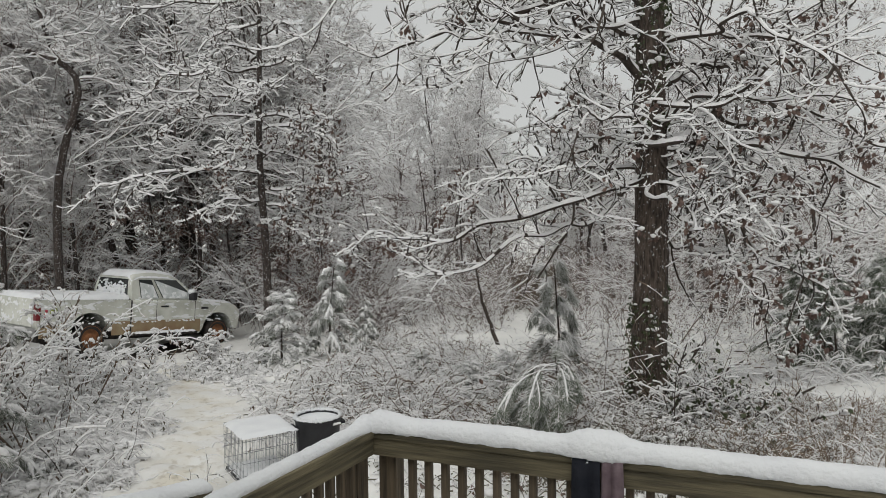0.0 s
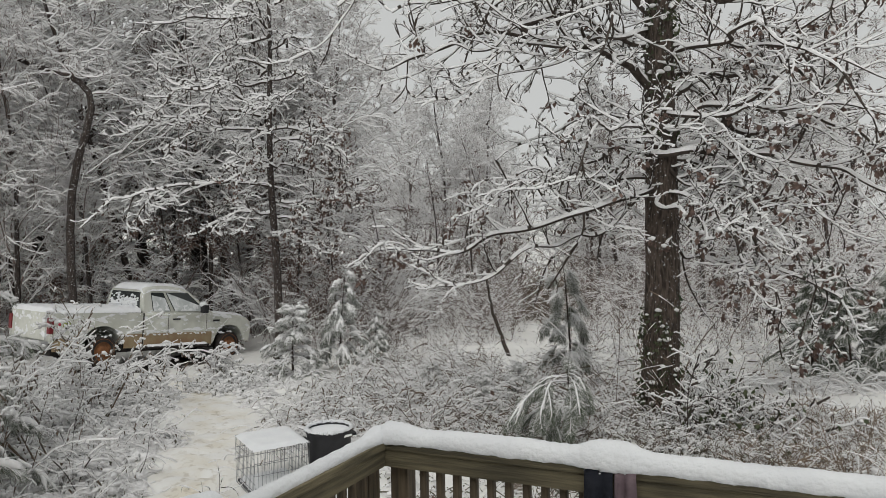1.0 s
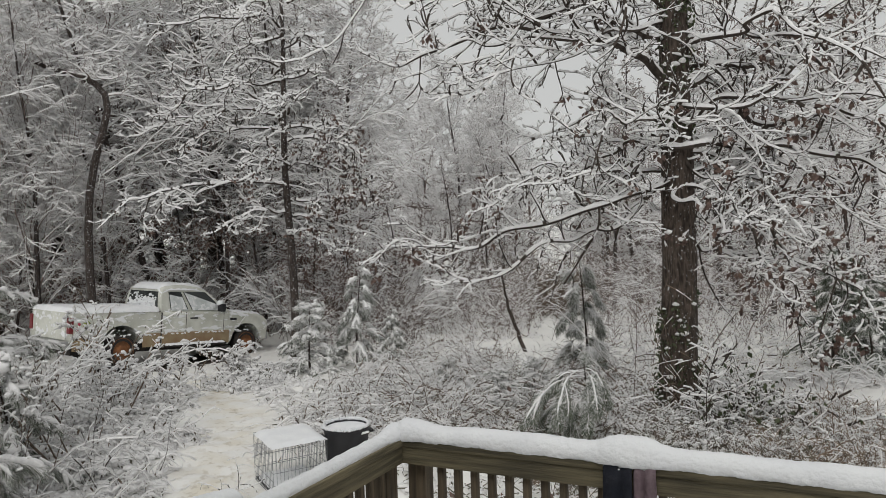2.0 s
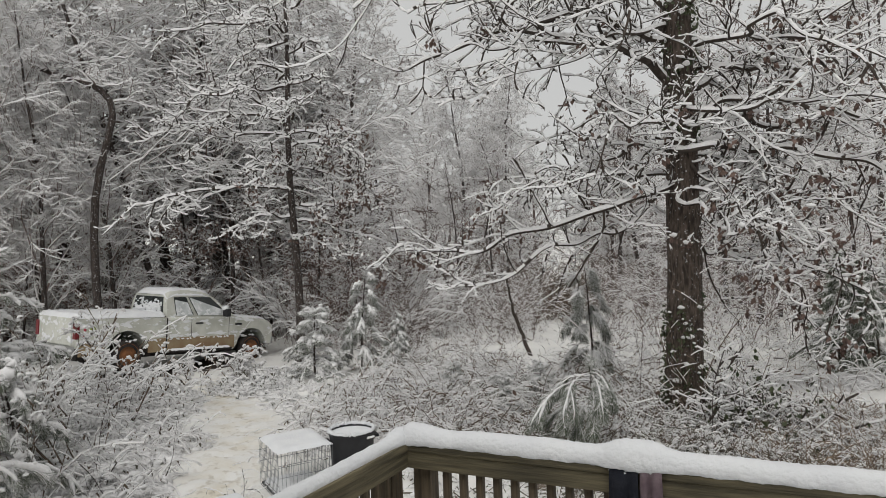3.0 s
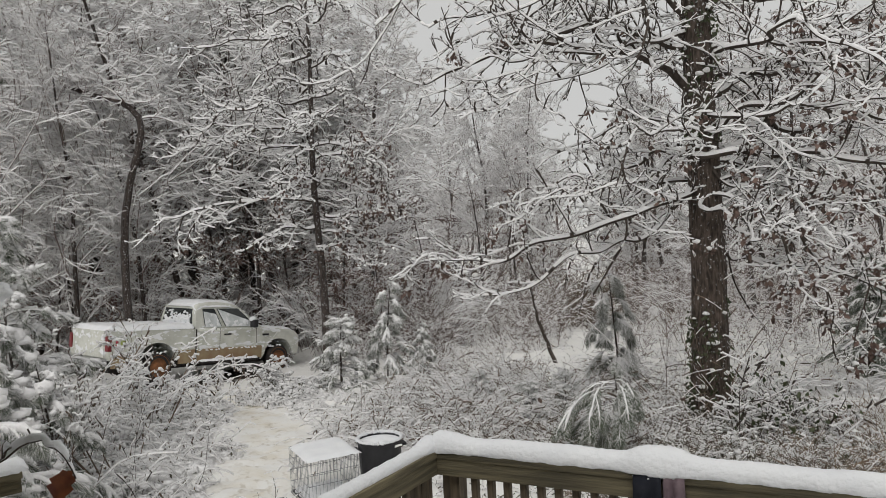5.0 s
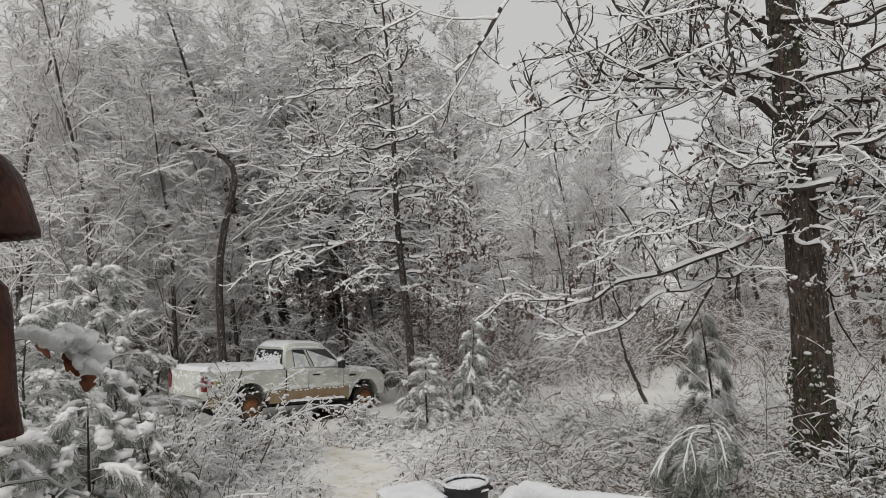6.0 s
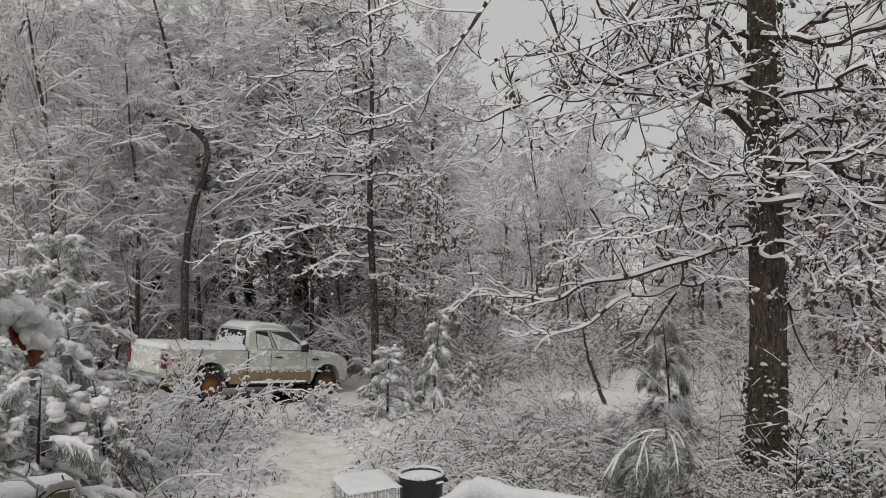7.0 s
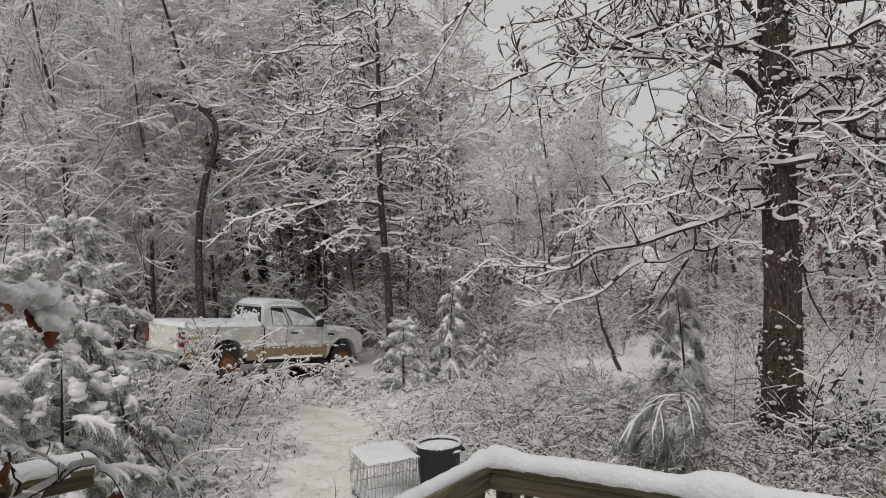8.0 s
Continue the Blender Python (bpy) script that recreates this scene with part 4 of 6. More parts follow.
def make_oak():
    """The big oak beside the deck."""
    rng = np.random.default_rng(21)
    x, y = 2.97, 10.5
    base = float(level(x, y)) - 0.05
    t = thing("oak_tree", pose(x, y, base), "large rough-barked oak, snow on every limb, clinging brown leaves", "tree")
    H, n, k = 13.0, 60, 24
    z = np.linspace(0, 1, n) ** 1.3 * H
    cx, cy = 0.012 * z + 0.03 * np.sin(z * 0.7), 0.02 * z
    r = 0.268 - 0.0125 * z + 0.13 * np.exp(-z / 0.28)
    a = 2 * np.pi * np.arange(k) / k
    rr = r[:, None] * (1 + 0.035 * np.sin(a[None, :] * 7 + z[:, None] * 1.3) + 0.026 * rng.normal(0, 1, (n, k)))
    rr = rr + 0.14 * np.exp(-z / 0.2)[:, None] * np.maximum(np.sin(a * 5)[None, :], 0) * 0.6
    v = np.stack([cx[:, None] + rr * np.cos(a), cy[:, None] + rr * np.sin(a), np.repeat(z[:, None], k, 1)], -1).reshape(-1, 3)
    i = np.arange(n * k).reshape(n, k)
    nx = np.roll(i, -1, 1)
    f = np.stack([i[:-1], nx[:-1], nx[1:], i[1:]], -1).reshape(-1, 4)
    part("trunk", quads("trunk", v, f, [OAK]), t, "furrowed grey-brown trunk flecked with snow")
    plan = [dict(k=13, ratio=0.40, n=10, wander=0.17, lift=0.03, thin=0.5, least=0.011, tip=0.45, spread=(30, 65), flat=0.4, t0=0.1),
            dict(k=5, ratio=0.40, n=6, wander=0.22, lift=0.03, thin=0.62, least=0.0075, tip=0.5, spread=(30, 65), flat=0.45),
            dict(k=4, ratio=0.32, n=4, tip=0.5, wander=0.22, lift=0.04, thin=0.85, least=0.0048, spread=(30, 65), flat=0.45)]
    # start height, end (x, y, z in the place), bow, thickness, leaves
    limbs = [(4.75, (-0.85, 9.3, 4.9), 0.45, 0.07, 10), (3.45, (-1.35, 10.6, 2.40), -0.12, 0.045, 90),
             (3.7, (0.5, 8.9, 3.25), 0.2, 0.035, 30), (7.6, (-1.2, 7.9, 5.3), 0.7, 0.065, 0), (5.6, (0.15, 9.0, 4.55), 0.3, 0.036, 12),
             (4.5, (5.2, 10.2, 6.1), -0.1, 0.065, 120), (4.0, (6.9, 10.3, 3.5), 0.7, 0.06, 90), (3.95, (6.7, 9.4, 2.6), 0.45, 0.055, 110),
             (6.2, (6.9, 10.0, 5.0), 0.5, 0.06, 110), (3.1, (5.1, 9.6, 1.45), 0.25, 0.035, 140), (2.7, (6.2, 10.9, 1.8), 0.1, 0.03, 110)]
    more = [(3.4, (3.5, 8.5, 2.75), 0.15, 0.03, 70), (5.1, (4.6, 8.0, 4.0), 0.3, 0.04, 50), (4.1, (1.4, 8.3, 3.4), 0.2, 0.035, 30),
            (5.8, (0.2, 10.9, 5.9), 0.3, 0.05, 6), (8.2, (5.6, 9.0, 7.2), 0.6, 0.06, 70), (8.8, (1.4, 8.2, 7.4), 0.6, 0.06, 0),
            (5.2, (2.9, 13.4, 5.6), 0.3, 0.05, 40), (3.7, (5.0, 12.6, 3.6), 0.3, 0.04, 60), (3.9, (1.2, 12.8, 3.5), 0.3, 0.04, 60), (9.6, (4.2, 11.5, 11.6), 0.2, 0.07, 0)]
    more += [(4.3, (0.7, 10.2, 3.9), 0.2, 0.035, 20), (3.3, (5.4, 9.9, 3.0), 0.2, 0.035, 90), (5.4, (5.6, 9.2, 4.6), 0.4, 0.045, 60)]
    # boughs that hang into the open sky beside the trunk
    more += [(3.55, (-0.45, 9.5, 2.1), 0.05, 0.04, 10), (4.05, (0.75, 9.4, 3.1), 0.15, 0.035, 10), (4.4, (5.9, 8.8, 3.9), 0.35, 0.04, 60)]
    more += [(7.4, (-0.1, 8.7, 5.45), 0.5, 0.04, 0), (5.5, (0.15, 8.9, 4.6), 0.3, 0.035, 8)]
    # dark boughs that sweep down through the crown
    more += [(7.3, (0.15, 9.3, 4.85), 0.2, 0.055, 12), (7.8, (1.6, 8.9, 4.8), 0.25, 0.045, 20), (5.35, (-0.3, 9.1, 5.0), 0.4, 0.045, 12),
             (6.1, (-0.75, 9.6, 5.7), 0.35, 0.05, 0),
             (5.0, (5.1, 9.4, 5.7), -0.1, 0.06, 60), (4.25, (5.2, 9.7, 4.7), 0.15, 0.05, 70), (6.1, (5.5, 9.8, 6.6), 0.2, 0.05, 50),
             (5.7, (4.3, 13.0, 6.5), 0.2, 0.05, 20), (6.5, (1.7, 13.2, 7.2), 0.2, 0.05, 10),
             (4.0, (4.9, 9.7, 1.9), 0.1, 0.03, 130), (3.3, (4.25, 9.4, 1.3), 0.1, 0.028, 110), (3.6, (4.6, 10.9, 2.4), 0.1, 0.03, 120)]
    for h, e, bow, rad, leaf in limbs + more:
        s = (0.012 * h, 0.02 * h, h - base)
        own = plan
        if h in (7.4, 5.5, 7.3, 7.8, 6.1, 5.35, 5.0, 4.25):
            own = [dict(plan[0], k=8)] + plan[1:]
        if h in (3.45, 3.55):
            own = [dict(plan[0], k=18, ratio=0.26, up=0.2)] + plan[1:]
        make_limb(rng, t, s, (e[0] - x, e[1] - y, e[2] - base), bow, rad * 0.95, own, leaf=leaf, wander=0.12, snow=0.014)
    # ivy with lodged snow on the lower trunk
    hubs = 230
    hz, az = np.concatenate([rng.uniform(0.0, 1.0, 140) ** 1.3 * 1.9, rng.uniform(4.0, 7.2, 90)]), rng.uniform(0, 2 * np.pi, hubs)
    rr = 0.262 - 0.0125 * hz + 0.13 * np.exp(-hz / 0.28)
    hub = np.stack([0.012 * hz + rr * np.cos(az), rr * np.sin(az), hz], -1)
    p = np.repeat(hub, 9, 0) + rng.normal(0, 0.06, (hubs * 9, 3)) * [0.6, 0.6, 1.0]
    sets = [leaves(rng, p, 0.07)]
    for c in hub[::2]:
        v, f, ix = snow_clot(rng, c + [0, 0, 0.02], rng.uniform(0.02, 0.055))
        sets.append((v, f, ix + 1))
    v, f, ix = joined(sets)
    part("ivy", quads("ivy", v, f, [EVERGREEN, TWIG_SNOW], ix), t, "snow-clotted ivy leaves on the trunk", "stuff")
    return t


make_oak()


def place(ob, x, y, turn=0.0, sink=0.05):
    ob.matrix_world = pose(x, y, float(level(x, y)) - sink, 0, 0, turn)
    return ob


def again(ob, x, y, turn, size=1.0):
    m = pose(x, y, float(level(x, y)) - 0.05, 0, 0, turn) @ Matrix.Diagonal((size, size, size, 1))
    return copy_thing(ob, m)


# the tree with level layers of branches behind the truck's nose
def make_layered_tree():
    """A slender tree whose long limbs lie in level, sinuous layers, most of them on one side."""
    rng = np.random.default_rng(31)
    x, y = -4.54, 18.5
    base = float(level(x, y)) - 0.05
    t = thing("layered_tree", pose(x, y, base), "slender dark tree with long level snow-laden limbs and brown leaves", "tree")
    n, H = 30, 11.4
    z = np.linspace(0, H, n)
    lean = np.stack([0.05 * np.sin(z * 0.9) - 0.012 * z, 0.02 * z, z], -1)
    rad = 0.10 * (1 - z / H) ** 0.8 + 0.018
    rad[0] *= 1.4
    v, f, ix = tubes(rng, [(lean[None], rad[None])], 10, 0.0)
    part("trunk", quads("trunk", v, f, [TRUNK], ix * 0), t)
    plan = [dict(k=11, ratio=0.40, n=9, wander=0.22, lift=0.0, thin=0.55, least=0.013, spread=(25, 60), flat=0.7, t0=0.08),
            dict(k=6, ratio=0.42, n=6, wander=0.28, lift=0.02, thin=0.65, least=0.010, spread=(25, 65), flat=0.6),
            dict(k=2, ratio=0.5, n=4, tip=0.8, wander=0.3, lift=0.03, thin=0.8, least=0.008, spread=(25, 60), flat=0.5)]
    # height on the trunk, reach to the side and to the back, height of the end, bow, thickness, leaves
    limbs = [(3.2, -1.8, -0.8, 2.7, 0.15, 0.03, 60), (4.0, -4.0, -0.7, 3.55, 0.22, 0.045, 20), (4.6, -1.9, 0.9, 4.1, 0.2, 0.03, 40), (5.2, -2.6, -0.6, 4.75, 0.25, 0.035, 20),
             (5.8, -3.9, 0.3, 5.4, 0.30, 0.045, 0), (6.1, -2.6, -1.1, 5.6, 0.3, 0.04, 0), (6.5, -2.9, 0.6, 6.35, 0.25, 0.04, 0), (7.0, -1.2, -0.5, 6.7, 0.35, 0.04, 0), (7.6, -1.6, 0.1, 6.95, 0.45, 0.045, 0),
             (8.1, -3.3, -0.3, 8.0, 0.30, 0.045, 0), (8.8, -2.4, 0.7, 8.9, 0.25, 0.035, 0), (9.4, -1.9, -0.5, 9.9, 0.2, 0.03, 0), (10.2, -1.0, 0.3, 11.2, 0.1, 0.025, 0),
             (2.6, 1.2, -0.5, 2.0, 0.1, 0.025, 140), (3.1, 1.6, 0.4, 2.7, 0.15, 0.03, 160), (3.6, 2.0, -0.4, 3.2, 0.2, 0.03, 200), (4.3, 1.9, 0.3, 3.9, 0.2, 0.03, 180), (4.9, 2.0, -0.5, 4.5, 0.2, 0.03, 120),
             (5.5, 1.7, 0.5, 5.3, 0.2, 0.03, 60), (6.3, 1.4, -0.3, 6.2, 0.2, 0.03, 0), (7.3, 1.3, 0.4, 7.3, 0.2, 0.03, 0), (8.4, 1.1, -0.3, 8.7, 0.2, 0.03, 0), (9.6, 0.9, 0.2, 10.1, 0.1, 0.025, 0),
             (4.4, -0.6, -2.2, 3.9, 0.2, 0.03, 60), (5.9, 0.4, -2.3, 5.5, 0.25, 0.03, 0), (7.8, -0.5, -2.2, 7.7, 0.3, 0.03, 0), (6.8, -0.8, 2.2, 6.8, 0.3, 0.03, 0)]
    for h, dx, dy, top, bow, r, leaf in limbs:
        k = (h - base) / H * (n - 1)
        i = int(k)
        s0 = lean[i] + (lean[i + 1] - lean[i]) * (k - i)
        make_limb(rng, t, s0, (dx, dy, top - base), bow, r, plan, snow=0.030, wander=0.085, n=12, leaf=leaf)
    return t


make_layered_tree()
# the hooked tree at the wood's edge
hooked = make_forest_tree("hooked_tree", 33, 8.5, 0.13, "leaning dark tree whose trunk hooks over at the top", limbs=9, first=0.62, reach=0.30, rise=(-10, 40), twig=0.008, snow=0.022, k2=6, k3=5, k4=2, group="",
                          trunk_pts=[(0, 0, 0), (-0.1, 0, 2.2), (-0.12, 0, 4.6), (0.15, 0, 6.2), (0.75, 0, 7.6), (0.72, 0, 8.3), (0.1, 0, 8.8), (-0.7, 0, 8.9), (-1.5, 0, 9.3)])
hooked.matrix_world = pose(-9.75, 18.5, float(level(-9.75, 18.5)) - 0.05) @ Matrix.Scale(0.86, 4)
lacy = make_forest_tree("broadleaf_tree", 47, 14.6, 0.11, "broad bare tree whose fine twigs are all lined with snow", limbs=30, first=0.34, reach=0.40, rise=(-2, 40), k2=12, k3=9, k4=2, twig=0.0065, snow=0.034, snake=1.3, flat=0.6)
place(lacy, -9.7, 22.0, 40)
wide = make_forest_tree("broadleaf_tree", 41, 12.5, 0.11, "bare spreading tree white with snow", limbs=22, first=0.22, reach=0.36, rise=(10, 50), k2=9, k3=8, k4=2, twig=0.008, snow=0.030, snake=1.25)
feather = make_forest_tree("broadleaf_tree", 48, 13.4, 0.11, "bare tree with feathery upswept twigs bowed at their tips", limbs=36, first=0.2, reach=0.31, rise=(18, 52), k2=12, k3=8, k4=2, twig=0.0075, snow=0.026, snake=0.9, flat=0.5)
place(feather, -4.1, 23.2, 65)
russet = make_forest_tree("leafy_sapling", 49, 6.2, 0.06, "small tree still hung with withered russet leaves under snow", limbs=26, first=0.15, reach=0.34, rise=(0, 45), k2=7, k3=4, k4=2, twig=0.006, snow=0.016, leafy=3000, cover=1.0, group="leafy saplings")
place(russet, -6.7, 23.6, 10)
tall = make_forest_tree("broadleaf_tree", 40, 14.0, 0.12, "tall bare grey tree with fine snow-covered twigs", limbs=22, first=0.18, rise=(20, 60), reach=0.28, k2=9, k3=8, k4=2, twig=0.008, snow=0.028)
vase = make_forest_tree("broadleaf_tree", 43, 10.5, 0.09, "young bare tree with a haze of snowy twigs", limbs=26, first=0.12, reach=0.36, rise=(35, 68), k3=7, k4=4, twig=0.0065, snow=0.018)
back = make_forest_tree("broadleaf_tree", 42, 14.0, 0.14, "tall dark-trunked tree deep in the wood", limbs=16, first=0.22, rise=(15, 60), k2=6, k3=5, k4=2, twig=0.011, snow=0.024, cover=0.45)
pole = make_forest_tree("broadleaf_tree", 44, 12.0, 0.11, "straight slim trunk among the crowded wood", limbs=14, first=0.35, rise=(10, 50), reach=0.22, k2=6, k3=5, k4=2, twig=0.011, snow=0.024, cover=0.45)
place(wide, -13.9, 23.5, 80)
place(tall, -8.6, 25.0, 20)
vase.matrix_world = pose(-0.35, 38.0, float(level(-0.35, 38.0)) - 0.05, 0, 0, 10) @ Matrix.Scale(1.12, 4)
place(back, -6.4, 28.0, 150)
place(pole, -7.4, 25.4, 0)
rng = random.Random(5)
WOOD = [(lacy, -12.6, 20.4, 0.88), (lacy, -15.6, 19.0, 0.78), (lacy, -6.9, 23.6, 0.98), (vase, -12.9, 17.2, 0.95), (vase, -14.6, 16.6, 1.05), (wide, -17.4, 20.0, 0.9), (wide, -10.6, 25.6, 1.0), (vase, -11.4, 18.9, 0.8), (vase, -10.3, 20.6, 0.72), (vase, -16.6, 20.8, 0.8), (wide, -18.2, 23.5, 0.72),
        (feather, -6.2, 25.6, 0.95), (russet, -4.8, 22.2, 0.85), (russet, -9.4, 22.9, 1.05), (russet, -3.3, 21.2, 0.7), (russet, -11.2, 21.6, 0.9), (russet, -2.2, 22.6, 0.75), (russet, -13.8, 21.5, 0.8),
        (back, -12.6, 28.5, 1.0), (back, -9.6, 30.0, 1.05), (back, -15.5, 29.0, 0.85), (back, -19.5, 28.0, 0.75), (back, -5.2, 31.0, 0.8), (pole, -10.6, 24.3, 1.0), (pole, -12.3, 25.0, 1.0), (back, -8.0, 26.6, 0.8), (back, -11.0, 26.6, 0.85), (back, -14.2, 25.2, 0.85),
        (pole, -5.7, 25.8, 0.85), (pole, -3.9, 27.0, 0.7), (pole, -14.8, 25.8, 0.9), (pole, -8.9, 23.2, 0.85), (pole, -7.9, 22.8, 0.8), (pole, -6.2, 24.4, 0.8), (pole, -9.9, 23.4, 0.85), (pole, -4.9, 24.8, 0.75), (pole, -11.8, 23.4, 0.85)]
FAR = [(vase, 1.6, 40.0, 0.98), (vase, -2.2, 41.0, 0.95), (vase, 7.4, 38.0, 0.86), (vase, 0.4, 44.0, 1.1), (vase, 1.9, 36.0, 0.75), (vase, 6.6, 37.0, 0.9), (pole, -0.6, 29.0, 0.5), (pole, 0.9, 28.0, 0.5), (pole, 0.5, 33.0, 0.55), (vase, 6.4, 34.0, 0.85), (vase, 2.4, 46.0, 0.9),
       (tall, 9.4, 27.0, 0.85), (tall, 13.4, 24.0, 0.85), (vase, 7.4, 24.5, 0.75), (vase, 11.3, 21.5, 0.75), (back, 7.6, 32.0, 0.8), (back, 11.6, 32.0, 0.9), (back, 16.5, 29.0, 1.0),
       (pole, 9.0, 23.5, 0.9), (pole, 10.8, 26.0, 1.0), (pole, 12.6, 27.5, 1.0), (pole, 8.3, 28.0, 0.9), (pole, 14.5, 21.5, 0.9), (tall, 17.5, 22.5, 0.8), (pole, 5.9, 29.5, 0.75), (back, 20.5, 26.0, 0.9)]
for kind, x, y, s in WOOD + FAR:
    again(kind, x + rng.uniform(-0.2, 0.2), y + rng.uniform(-0.2, 0.2), rng.uniform(0, 360), s)


def make_leaning_trunk():
    """The thin dead trunk that leans over the clearing."""
    rng = np.random.default_rng(8)
    x, y = 1.42, 18.0
    t = thing("leaning_trunk", pose(x, y, float(level(x, y)) - 0.05), "thin dead trunk leaning over the snowy clearing", "tree")
    p = np.linspace(0, 1, 12)[:, None] * np.array([[-0.60, 0.05, 2.15]]) + rng.normal(0, 0.02, (12, 3))
    p[:, 0] -= 0.12 * np.sin(np.linspace(0, np.pi, 12))
    pts, rad = p[None], np.linspace(0.055, 0.022, 12)[None]
    g = crown_groups(rng, pts, rad, np.array([1.3]), [dict(k=16, ratio=0.2, n=3, least=0.012, thin=0.3, t0=0.25)])
    v, f, ix = tubes(rng, [(pts, rad)], 8, 0.02)
    part("trunk", quads("trunk", v, f, [BARK], ix * 0), t)
    v, f, ix = tubes(rng, g, 4, 0.02)
    part("stubs", quads("stubs", v, f, [BARK, TWIG_SNOW], ix), t, "short broken snow-tipped stubs", "stuff")


make_leaning_trunk()


# ------------------------------------------------------------------ pines
def needle_fans(rng, axes, size, needles, white, hang):
    """Needles that fall away to both sides of bent shoots (M, n, 3), whiter on top."""
    m, n, _ = axes.shape
    t = rng.random((m, needles)) ** 0.8 * 0.85 + 0.15
    s = t * (n - 1)
    i = np.minimum(s.astype(int), n - 2)
    w = (s - i)[..., None]
    row = np.arange(m)[:, None]
    a, b = axes[row, i], axes[row, i + 1]
    root = a * (1 - w) + b * w
    tan = unit(b - a)
    side = unit(np.cross(tan, UP + 1e-3))
    d = tan * rng.uniform(0.5, 1.1, (m, needles, 1)) + side * rng.normal(0, 0.75, (m, needles, 1)) + UP * rng.normal(-hang * 0.6, 0.45, (m, needles, 1))
    d = unit(d)
    ln = size * rng.uniform(0.55, 1.15, (m, needles, 1))
    tip = root + d * ln - UP * ln * hang * 0.5
    wide = unit(np.cross(d, rng.normal(0, 1, d.shape))) * size * 0.022
    v = np.stack([root + wide, root - wide, tip], 2).reshape(-1, 3)
    f = np.arange(m * needles * 3).reshape(-1, 3)
    chance = white * np.where(d[..., 2] > -0.35, 1.25, 0.55)
    return v, f, (rng.random((m, needles)) < chance).astype(np.int32).ravel()


def make_pine(seed, height, reach, label, droop=0.3, size=0.2, needles=40, whorl=0.3, per=5, first=0.08, load=0.05, girth=0.03, name="young_pine", white=0.6, group="young pines", more=4, rise=0.5, lap=0.9, clots=2):
    """A pine whose boughs arch under their snow."""
    rng = np.random.default_rng(seed)
    t = thing(name, pose(0, 0, 0), label, "pine", group)
    n = 10
    trunk = grow(rng, np.zeros((1, 3)), np.array([[0.0, 0.0, 1.0]]), np.array([height]), n, 0.03, 0.05)
    rad = girth * np.linspace(1, 0.15, n)[None, :]
    v, f, ix = tubes(rng, [(trunk, rad)], 6, 0.0)
    part("trunk", quads("trunk", v, f, [BARK], ix * 0), t)
    lev = np.arange(first * height, height * 0.97, whorl)
    h = np.repeat(lev, per) + rng.uniform(-0.08, 0.08, len(lev) * per) * whorl * 3
    h = np.clip(h, 0.02, height * 0.98)
    s = h / height * (n - 1)
    i = np.minimum(s.astype(int), n - 2)
    w = (s - i)[:, None]
    p = trunk[0, i] * (1 - w) + trunk[0, i + 1] * w
    az = rng.uniform(0, 2 * np.pi, len(h))
    el = rise * (0.3 + h / height) + rng.uniform(-0.15, 0.3, len(h))
    way = np.stack([np.cos(az) * np.cos(el), np.sin(az) * np.cos(el), np.sin(el)], -1)
    ln = reach * (1.12 - h / height) ** 0.8 * rng.uniform(0.55, 1.15, len(h))
    bp = grow(rng, p, way, ln, 8, 0.06, -droop * 0.35)
    br = taper(np.full(len(h), girth * 0.3), 8, 0.4)
    q, qw, qr, ql = offspring(rng, bp, br, ln, more, 0.3, 1.0, (20, 55), 0.7, 0.42)
    sp = grow(rng, q, qw, np.maximum(ql, size * 1.3), 6, 0.08, -droop * 0.4)
    tp = grow(rng, bp[:, -1], bp[:, -1] - bp[:, -2], np.full(len(bp), size * 1.4), 6, 0.08, -droop * 0.4)
    top = grow(rng, trunk[:, -2], np.array([[0.0, 0, 1]]), np.array([size * 1.6]), 6, 0.1, 0.0)
    v, f, ix = tubes(rng, [(bp, br)], 4, load * 0.5)
    part("branchwork", quads("branchwork", v, f, [BARK, TWIG_SNOW], ix), t, kind="stuff")
    fans = np.concatenate([sp, tp, top])
    v, f, ix = needle_fans(rng, fans, size, needles, white, 0.25 + droop * 0.35)
    part("needles", quads("needles", v, f, [NEEDLE, TWIG_SNOW], ix, smooth=False), t, "grey-green needles loaded with snow", "stuff")
    if load:
        keep = fans[rng.random(len(fans)) < 0.8]
        keep = keep + UP * size * 0.04
        swell = load * 0.3 * np.array([0.4, 0.8, 1.0, 1.0, 0.75, 0.2])[None, :] * rng.uniform(0.4, 1.2, (len(keep), 1))
        sets = [tubes(rng, [(keep, swell)], 4, load * 0.75, limit=load * 0.2, lap=lap)]
        if clots:
            c = keep[rng.integers(0, len(keep), len(keep) * clots), rng.integers(2, 6, len(keep) * clots)]
            sets.append(blobs(rng, c + rng.normal(0, load * 0.4, c.shape), load * rng.uniform(0.5, 1.1, len(c)), 0, 0.7))
        v, f, ix = joined(sets)
        part("snow", quads("snow", v, f, [TWIG_SNOW], ix * 0), t, "pillows of snow along the boughs", "stuff")
    return t


